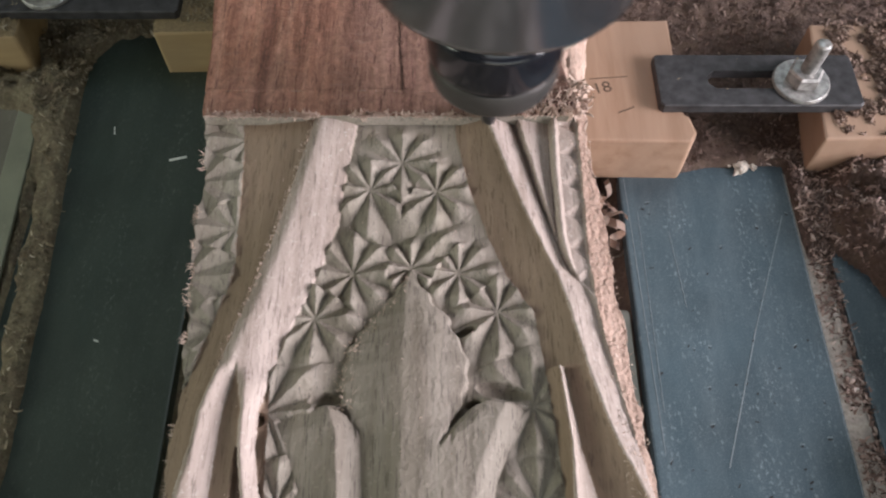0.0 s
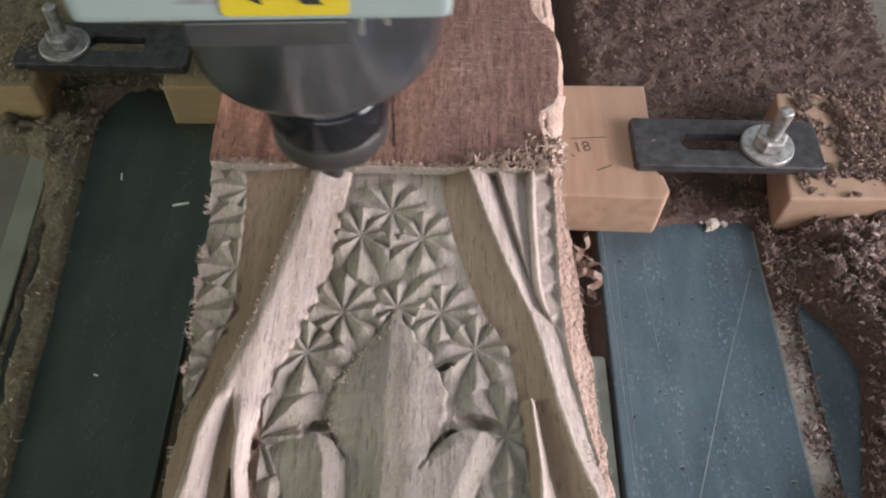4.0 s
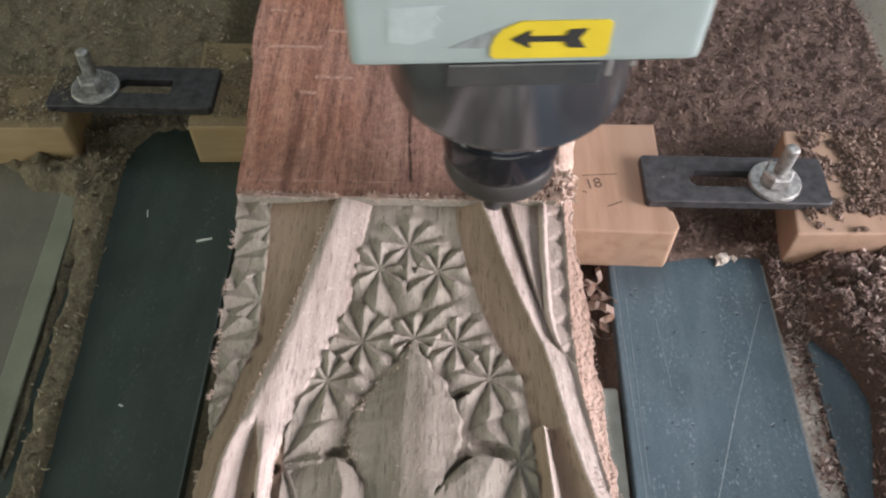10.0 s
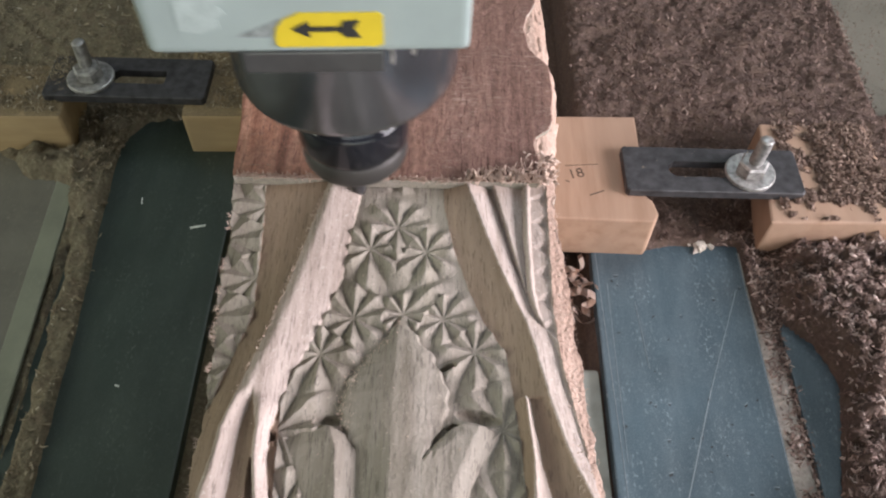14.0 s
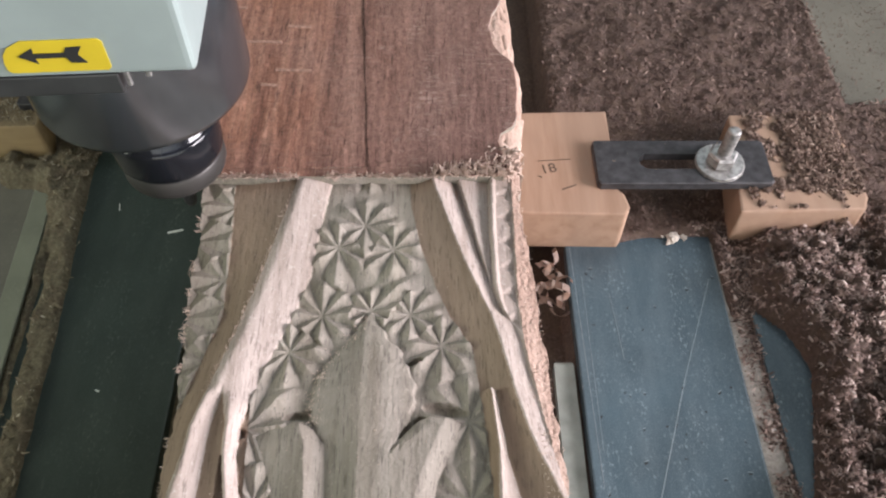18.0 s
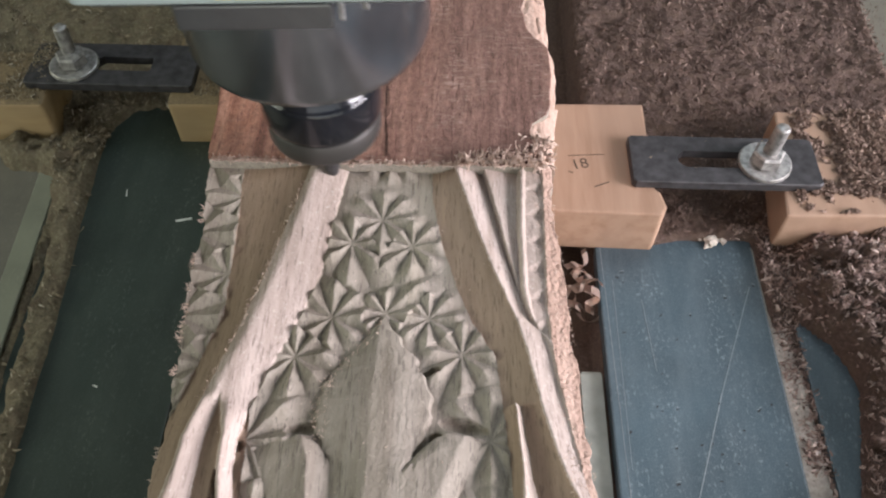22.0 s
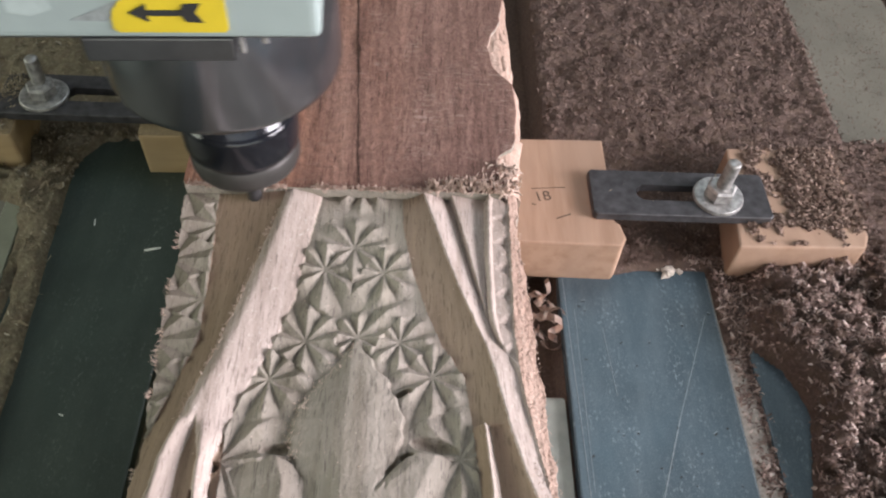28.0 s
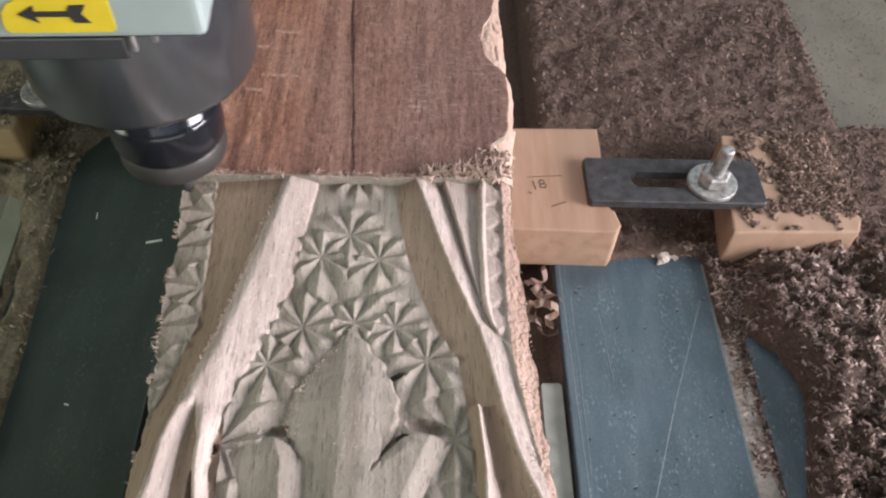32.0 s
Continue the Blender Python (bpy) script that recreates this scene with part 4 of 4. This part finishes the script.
# ---- clamping blocks ----
def block(name, label, outline, z0, z1, bevel=0.0015, material=None):
    bm = prism(outline, z0, z1)
    bmesh.ops.bevel(bm, geom=bm.edges[:], offset=bevel, segments=2, affect="EDGES", profile=0.6)
    return tagged(new(name, mesh_of(name, bm, material or PINE)), label, "wood block", "clamping blocks")


block_marked = block("clamping_block", "pale pine block with pencil marks beside the post", [(0.0722, 0.086), (0.1435, 0.0845), (0.147, 0.090), (0.1445, 0.1015), (0.1395, 0.1025), (0.1425, 0.1715), (0.0735, 0.1700)], -0.001, 0.0335)
note = bpy.data.curves.new("pencil_note", "FONT")
note.body, note.size, note.extrude = "18", 0.0105, 0.0001
note.materials.append(PENCIL)
ob = new("pencil_note", note)
ob.parent, ob.matrix_basis = block_marked, pose(0.0955, 0.1165, 0.0336, 0, 0, 12)
for a, e, w in (((0.0935, 0.1271), (0.1145, 0.1289), 0.0004), ((0.1070, 0.1037), (0.1158, 0.1076), 0.0008), ((0.0930, 0.1150), (0.0955, 0.1138), 0.0007)):
    s = Vector((e[0] - a[0], e[1] - a[1], 0)).normalized().cross(Vector((0, 0, 1))) * w / 2
    part("pencil_line", prism([(a[0] - s.x, a[1] - s.y), (a[0] + s.x, a[1] + s.y), (e[0] + s.x, e[1] + s.y), (e[0] - s.x, e[1] - s.y)], 0.0333, 0.0337), PENCIL, block_marked)
block("clamping_block", "pine block under the clamp, strewn with sawdust", [(0.213, 0.086), (0.2895, 0.088), (0.2935, 0.097), (0.292, 0.168), (0.223, 0.168)], -0.001, 0.0335)
block("clamping_block", "pine block with a dusty top beside the post under the clamp", [(-0.1515, 0.1615), (-0.0800, 0.1635), (-0.0885, 0.243), (-0.156, 0.2415)], -0.001, 0.0335, 0.002, PINE_YELLOW_LIT)
block("clamping_block", "dusty pine block under the outer end of the clamp", [(-0.305, 0.1560), (-0.2285, 0.1585), (-0.2320, 0.206), (-0.305, 0.206)], -0.001, 0.0335, 0.002, PINE_YELLOW_LIT)


# ---- clamps: slotted steel straps with a stud, washer and nut ----
def clamp(x0, x1, y0, y1, z, thick, sx0, sx1, bx, by, top, label, lean=(0, 0)):
    c = thing("strap_clamp", label, "clamp", (0, 0, 0), "clamps on the bed")
    bm = bmesh.new()
    cy, hw = (y0 + y1) / 2, 0.0062
    # the strap as a ring of faces round its slot
    out = [(x0 + 0.002, y0), (x1 - 0.002, y0), (x1, y0 + 0.002), (x1, y1 - 0.002), (x1 - 0.002, y1), (x0 + 0.002, y1), (x0, y1 - 0.002), (x0, y0 + 0.002)]
    inn = [(sx0, cy - hw), (sx1, cy - hw), (sx1 + 0.001, cy - hw + 0.001), (sx1 + 0.001, cy + hw - 0.001), (sx1, cy + hw), (sx0, cy + hw), (sx0 - 0.004, cy + hw * 0.4), (sx0 - 0.004, cy - hw * 0.4)]
    rings = []
    for pts, h in ((out, z - thick), (out, z - 0.0006), ([(px + (0.0006 if px < (x0 + x1) / 2 else -0.0006), py + (0.0006 if py < cy else -0.0006)) for px, py in out], z), (inn, z), (inn, z - thick)):
        rings.append([bm.verts.new((px, py, h)) for px, py in pts])
    rings.append(rings[0])
    for a, b in zip(rings, rings[1:]):
        for k in range(8):
            bm.faces.new((a[k], a[(k + 1) % 8], b[(k + 1) % 8], b[k]))
    bmesh.ops.recalc_face_normals(bm, faces=bm.faces[:])
    part("strap", bm, IRON, c, "blackened flat steel strap with a slot")
    part("washer", lathe([(0.0150, z), (0.0152, z + 0.0006), (0.0150, z + 0.0022), (0.0143, z + 0.0026), (0.0062, z + 0.0026)], 40, (bx, by, 0)), ZINC, c, "", False)
    part("nut", lathe([(0.0085, z + 0.0026), (0.0092, z + 0.0034), (0.0092, z + 0.0094), (0.0080, z + 0.0106), (0.0052, z + 0.0106)], 6, (bx, by, 0)), ZINC, c)
    # the stud with its thread
    bm, n, zb = bmesh.new(), 16, z - 0.012
    prof, h = [], zb
    while h < top - 0.0012:
        prof += [(0.0037, h), (0.0043, h + 0.0006)]
        h += 0.0012
    prof += [(0.0037, top - 0.0006), (0.0030, top)]
    lathe(prof, n, (0, 0, 0), bm)
    for v in bm.verts:
        f = (v.co.z - z) / (top - z)
        v.co.x += bx + lean[0] * f
        v.co.y += by + lean[1] * f
    part("stud", bm, ZINC, c, "", True)
    return c


clamp(0.1285, 0.2365, 0.1040, 0.1400, 0.0390, 0.0056, 0.160, 0.205, 0.2050, 0.1195, 0.069, "black steel strap clamp with zinc stud on two pine blocks", (0.0012, 0.0))
clamp(-0.2430, -0.1375, 0.1720, 0.2100, 0.0390, 0.0056, -0.198, -0.167, -0.2140, 0.1880, 0.066, "dusty black steel strap clamp with a stud and washer", (-0.0015, 0.005))


# ---- chips strewn over the dust ----
def flakes(name, n, where, size, seed, material, label, lift=0.0006):
    """Curled flakes of wood: where(r) gives a place on the bed, or None."""
    r = random.Random(seed)
    co, faces = [], []
    for _ in range(n):
        p = where(r)
        if p is None:
            continue
        s = r.uniform(*size)
        m = Matrix.Translation((p[0], p[1], p[2] + lift)) @ Euler((r.uniform(-0.9, 0.9), r.uniform(-0.9, 0.9), r.uniform(0, 6.3))).to_matrix().to_4x4()
        w, bend, k = s * r.uniform(0.16, 0.38), s * r.uniform(-0.7, 0.7), len(co)
        for u in (-1, -0.33, 0.33, 1):
            f = 1 - 0.6 * abs(u)
            for v in (-1, 1):
                co.append(tuple(m @ Vector((u * s, v * w * f, bend * (1 - u * u) + 0.2 * w * v * u))))
        for q in range(3):
            faces.append((k + 2 * q, k + 2 * q + 1, k + 2 * q + 3, k + 2 * q + 2))
    me = bpy.data.meshes.new(name)
    me.from_pydata(co, [], faces)
    me.update()
    me.materials.append(material)
    return tagged(new(name, me), label, "wood chips", kind="stuff")


def strewn(x0, x1, y0, y1, least):
    def where(r):
        x, y = r.uniform(x0, x1), r.uniform(y0, y1)
        z = dust_z(x, y)
        return (x, y, z) if z > least else None
    return where


flakes("wood_chips", 56000, strewn(0.19, 0.42, -0.13, 0.10, -0.004), (0.0009, 0.0031), 61, CHIPS_DARK, "heap of curled dark reddish wood chips on the bed")
flakes("wood_chips", 26000, strewn(0.107, 0.46, 0.09, 0.46, 0.0015), (0.0007, 0.0026), 62, CHIPS, "fine reddish wood chips scattered over the bed")
flakes("wood_chips", 16000, strewn(-0.34, -0.06, -0.15, 0.46, 0.001), (0.0006, 0.0024), 63, CHIPS_OLIVE, "fine grey-brown chips scattered over the bed")


def smooth_step(v, a, b):
    u = min(1.0, max(0.0, (v - a) / (b - a)))
    return u * u * (3 - 2 * u)


def on_block(r):
    """Clumps of chips that leave the block's near edge and its corner bare."""
    x, y = r.uniform(0.222, 0.292), r.uniform(0.089, 0.168)
    dense = noise.noise(Vector((x * 70, y * 70, 1.0))) + 0.5 * noise.noise(Vector((x * 190, y * 190, 4.0))) - 0.12 + 0.75 * smooth_step(x, 0.238, 0.256) * smooth_step(y, 0.096, 0.112) - 0.35 * smooth_step(x, 0.282, 0.292)
    if dense < r.uniform(-0.05, 0.12):
        return None
    return x, y, 0.0337 + max(0.0, min(dense, 0.7)) * 0.0042 * r.random()


flakes("wood_chips", 26000, on_block, (0.0008, 0.0024), 64, CHIPS_PALE, "clump of reddish wood chips lying on the pine block", 0.0)


def on_left_blocks(r):
    x, y = (r.uniform(-0.30, -0.233), r.uniform(0.162, 0.204)) if r.random() < 0.4 else (r.uniform(-0.152, -0.092), r.uniform(0.170, 0.236))
    if noise.noise(Vector((x * 55, y * 55, 7.0))) < r.uniform(-0.35, 0.1):
        return None
    return (x, y, 0.0337)


flakes("wood_chips", 7000, on_left_blocks, (0.0007, 0.0021), 65, CHIPS_OLIVE, "grey-brown dust and chips lying on the blocks", 0.0)


def on_plate(r):
    return r.uniform(0.325, 0.44), r.uniform(0.205, 0.46), 0.0002


flakes("wood_chips", 3500, on_plate, (0.0003, 0.0012), 67, CHIPS, "thin scatter of fine chips on the bare bed strip", 0.0003)


def lumps(r):
    x, y = r.gauss(-0.185, 0.022), r.gauss(0.165, 0.020)
    z = dust_z(x, y)
    return (x, y, z) if z > 0.0005 and y < 0.21 else None


flakes("wood_chips", 2600, lumps, (0.0008, 0.0026), 69, CHIPS_OLIVE, "loose clumps of grey-brown chips between the blocks", 0.0008)


def on_straps(r):
    if r.random() < 0.985:
        x, y = r.gauss(-0.234, 0.007), r.gauss(0.198, 0.008)
        return (x, y, 0.0392 + abs(r.gauss(0, 0.0008))) if -0.2420 < x < -0.210 and 0.174 < y < 0.209 else None
    return r.uniform(0.130, 0.236), r.uniform(0.105, 0.139), 0.0391


flakes("wood_chips", 1100, on_straps, (0.0004, 0.0012), 66, CHIPS_OLIVE, "pinch of dust and chips lying on the steel straps", 0.0)


def shaving(at, turns, radius, width, seed):
    """A long curled shaving."""
    r, bm, rows, n = random.Random(seed), bmesh.new(), [], 26
    for k in range(n):
        a = turns * 2 * math.pi * k / n
        q = radius * (1 - 0.3 * k / n)
        p = Vector((q * math.cos(a), k * 0.0006 - 0.008, radius + q * math.sin(a)))
        rows.append([bm.verts.new(p + Vector((0, s * width, 0))) for s in (-1, 1)])
    for a, b in zip(rows, rows[1:]):
        bm.faces.new((a[0], a[1], b[1], b[0]))
    bmesh.ops.solidify(bm, geom=bm.faces[:], thickness=0.0004)
    ob = new("wood_shaving", mesh_of("wood_shaving", bm, FIBRE, True))
    ob.matrix_world = pose(*at, r.uniform(-30, 30), r.uniform(-30, 30), r.uniform(0, 180))
    return tagged(ob, "curled pale pink wood shaving in the gap beside the post", "wood shaving", "shavings")


for k in range(11):
    shaving((0.093 + 0.014 * random.Random(k).random(), 0.043 + 0.0030 * k, -0.012 + 0.005 * (k % 4)), 0.9 + 0.22 * (k % 4), 0.0034 + 0.0008 * (k % 3), 0.0012 + 0.0005 * (k % 3), 70 + k)


def crumb(x, y, size, seed):
    """A small crumpled lump of pale wood fibre."""
    r, bm = random.Random(seed), bmesh.new()
    bmesh.ops.create_icosphere(bm, subdivisions=3, radius=1.0)
    for v in bm.verts:
        v.co *= 0.75 + 0.55 * noise.noise(v.co * 1.7 + Vector((seed, 0, 0))) + 0.25 * noise.noise(v.co * 5)
        v.co = Vector((v.co.x * size, v.co.y * size * 0.6, max(v.co.z, -0.5) * size * 0.45 + size * 0.2))
    ob = new("wood_crumb", mesh_of("wood_crumb", bm, CRUMB))
    ob.matrix_world = pose(x, y, 0.0, 0, 0, r.uniform(0, 180))
    return tagged(ob, "pale crumpled lump of wood fibre lying on the bed strip", "wood crumb", "crumbs")


for x, y, size in ((0.1800, 0.0915, 0.0072), (0.1745, 0.0945, 0.0044), (0.1868, 0.0925, 0.0038)):
    crumb(x, y, size, int(x * 10000))

# ---- the spindle head ----
head = thing("spindle_head", "router head: painted cover, steel spindle motor and collet nut with cutter", "router head")
part("motor_body", lathe([(0.0372, 0.0), (0.0398, 0.0010), (0.0405, 0.0035), (0.0405, 0.1400)], 72, (0, 0, 0.2075)), STEEL, head, "brushed steel spindle motor", True)
# dark plate added to give the cover's hollow underside its shade
base = part("underside_shade", box(-0.0436, -0.0560, 0.2590, 0.0360, 0.0570, 0.2606, 0.0003, 1), DARK_STEEL, head, "added dark plate for the shaded underside of the cover")
# a dark bracket hangs under the cover, before the motor
bracket = part("mounting_bracket", box(-0.0235, -0.0570, 0.2522, 0.0155, -0.0450, 0.2596, 0.0006, 2), DARK_STEEL, head, "dark steel bracket under the cover")
tab = part("bracket_tab", box(0.0170, -0.0568, 0.2545, 0.0184, -0.0555, 0.2598, 0.0003, 1), ZINC, head, "small bright steel tab")
tab_b = part("bracket_tab", box(0.0229, -0.0560, 0.2570, 0.0245, -0.0545, 0.2598, 0.0003, 1), ZINC, head, "small bright steel tab")
for ob in (base, bracket, tab, tab_b):
    ob.rotation_euler.z = radians(3.3)
part("motor_nose", lathe([(0.0200, -0.0140), (0.0234, -0.0137), (0.0240, -0.0126), (0.0247, -0.0095), (0.0275, -0.0020), (0.0295, 0.0)], 60, (0, 0, 0.2075)), NOSE, head, "polished steel spindle nose", True)
nut = part("collet_nut", lathe([(0.0192, 0.0), (0.0210, 0.0010), (0.0215, 0.0026), (0.0215, 0.0100), (0.0210, 0.0106)], 60, (0, 0, 0.1592)), NUT_GREY, head, "blurred grey spinning collet nut", True)
part("nut_collar", lathe([(0.0209, 0.0), (0.0219, 0.0008), (0.0223, 0.0030), (0.0223, 0.0145), (0.0220, 0.0160), (0.0214, 0.0168), (0.0206, 0.0172), (0.0205, 0.0240), (0.0196, 0.0244)], 60, (0, 0, 0.1699)), NUT, nut, "glossy black collar", True)
part("cutter", lathe([(0.0008, -0.0305), (0.0022, -0.029), (0.0030, -0.0265), (0.0030, 0.001)], 20, (0, 0, 0.1615)), IRON, head, "thin dark steel cutter", True)
cover = part("cover", box(-0.0472, -0.0590, 0.2608, 0.0390, 0.0600, 0.5200, 0.0026, 3), PANEL, head, "pale grey-green painted cover")
cover.rotation_euler.z = radians(3.3)


def label_mesh():
    pts = [(0.0, 0.004), (0.0, 0.0012), (0.0012, 0.0), (0.0300, 0.0), (0.0312, 0.0012), (0.0312, 0.0118), (0.0300, 0.013), (0.0075, 0.013), (0.003, 0.0105), (0.0008, 0.0075)]
    bm = bmesh.new()
    lo = [bm.verts.new((x, 0.0, z)) for x, z in pts]
    hi = [bm.verts.new((x, -0.0003, z)) for x, z in pts]
    bm.faces.new(hi)
    for k in range(len(pts)):
        j = (k + 1) % len(pts)
        bm.faces.new((lo[k], lo[j], hi[j], hi[k]))
    return bm


def arrow_mesh():
    bm = bmesh.new()
    for pts in ([(0.0, 0.0), (0.0052, 0.0030), (0.0047, 0.0), (0.0052, -0.0030)],
                [(0.0047, -0.0009), (0.0047, 0.0009), (0.0140, 0.0009), (0.0140, -0.0009)],
                [(0.0135, 0.0), (0.0150, 0.0029), (0.0197, 0.0031), (0.0178, 0.0)],
                [(0.0135, 0.0), (0.0178, 0.0), (0.0197, -0.0031), (0.0150, -0.0029)]):
        f = [bm.verts.new((x, 0.0, z)) for x, z in pts]
        b = [bm.verts.new((x, -0.0002, z)) for x, z in pts]
        bm.faces.new(b)
        for k in range(4):
            bm.faces.new((f[k], f[(k + 1) % 4], b[(k + 1) % 4], b[k]))
    bmesh.ops.recalc_face_normals(bm, faces=bm.faces[:])
    return bm


sticker = part("sticker", label_mesh(), YELLOW, cover, "yellow direction sticker")
sticker.location = (-0.0130, -0.0591, 0.2634)
sticker.scale = (0.92, 1, 0.85)


def torn_label(pts):
    """A thin torn scrap on the cover's front."""
    bm = bmesh.new()
    lo = [bm.verts.new((x - 0.0032, -0.0589, z)) for x, z in pts]
    hi = [bm.verts.new((x - 0.0032, -0.05915, z)) for x, z in pts]
    bm.faces.new(hi)
    for k in range(len(pts)):
        bm.faces.new((lo[k], lo[(k + 1) % len(pts)], hi[(k + 1) % len(pts)], hi[k]))
    bmesh.ops.recalc_face_normals(bm, faces=bm.faces[:])
    return bm


part("label_residue", torn_label([(-0.0345, 0.2690), (-0.0290, 0.2680), (-0.0235, 0.2700), (-0.0240, 0.2725), (-0.0215, 0.2745), (-0.0230, 0.2765), (-0.0210, 0.2790), (-0.0340, 0.2785)]), RESIDUE, cover, "pale remains of a torn label")
part("grey_smudge", torn_label([(-0.0200, 0.2668), (-0.0110, 0.2665), (-0.0085, 0.2690), (-0.0075, 0.2725), (-0.0130, 0.2700)]), SMUDGE, cover, "grey triangular smudge")
arrow = part("arrow", arrow_mesh(), BLACK, cover, "black arrow print")
arrow.location = (-0.0083, -0.0595, 0.2694)
arrow.scale = (0.92, 1, 0.92)

# the sweep of the head: seconds and place across the bed
SWEEP = [
    (0, 0.0300), (0.5, -0.0153), (1, -0.0602), (1.25, -0.0812), (1.5, -0.0607), (2, -0.0132), (2.5, 0.0308), (3, 0.0691), (3.5, 0.0206),
    (4, -0.0236), (4.62, -0.0795), (5, -0.0453), (5.5, -0.0013), (6, 0.0438), (6.32, 0.0702), (6.5, 0.0561), (7, 0.0086), (7.5, -0.0376),
    (8, -0.0795), (8.5, -0.0332), (9, 0.0111), (9.5, 0.0553), (9.64, 0.0656), (10, 0.0340), (10.5, -0.0056), (11, -0.0477), (11.36, -0.0772),
    (11.5, -0.0664), (12, -0.0168), (12.5, 0.0279), (13, 0.0706), (13.5, 0.0269), (14, -0.0192), (14.5, -0.0656), (14.7, -0.0810), (15, -0.0542),
    (15.5, -0.0078), (16, 0.0384), (16.35, 0.0682), (16.5, 0.0560), (17, 0.0085), (17.5, -0.0385), (18, -0.0824), (18.5, -0.0376), (19, 0.0098),
    (19.5, 0.0574), (19.6, 0.0651), (20, 0.0365), (20.5, -0.0037), (21, -0.0438), (21.38, -0.0746), (21.5, -0.0654), (22, -0.0233), (22.5, 0.0169),
    (23, 0.0639), (23.5, 0.0322), (24, -0.0066), (24.5, -0.0490), (24.88, -0.0784), (25.5, -0.0258), (26, 0.0207), (26.56, 0.0677), (27, 0.0334),
    (27.5, -0.0073), (28, -0.0452), (28.42, -0.0826), (28.6, -0.0693), (28.9, -0.0352), (29.2, -0.0070), (29.5, 0.0119), (29.8, 0.0413), (30.15, 0.0716),
    (30.4, 0.0533), (30.7, 0.0228), (31, -0.0031), (31.4, -0.0371), (31.9, -0.0784), (32, -0.0739),
]


def motions():
    # the head rises and falls with the relief that it cuts; lift is fitted to the camera's view
    step = (FRONT1 - FRONT0) / 32.0
    across = [-0.0835, -0.0797, -0.075, -0.068, -0.057, -0.047, -0.041, -0.035, -0.026, -0.0165, -0.007, 0, 0.0056, 0.01, 0.019, 0.022, 0.028, 0.0325, 0.045, 0.05, 0.0535, 0.062, 0.07]
    lift = [-11, -5.5, -5.5, -2, 0.2, -1, 2, 5.2, 3.8, -1.8, -3.3, -3.3, -1.8, 0.5, 6.2, 8.2, 7.8, 3.8, 4.2, 3, -0.2, -2.6, 0.2]
    rows = []
    for k in range(321):
        t = k / 10
        x = float(np.interp(t, [a for a, b in SWEEP], [b for a, b in SWEEP]))
        rows.append((t, pose(x, FRONT0 - 0.0025 + step * t, float(np.interp(x, across, lift)) * MM)))
    walk(head, rows)
    walk(uncut_edge, [(t, pose(0, step * t, 0)) for t in (0.0, 8.0, 16.0, 24.0, 32.0)])


motions()
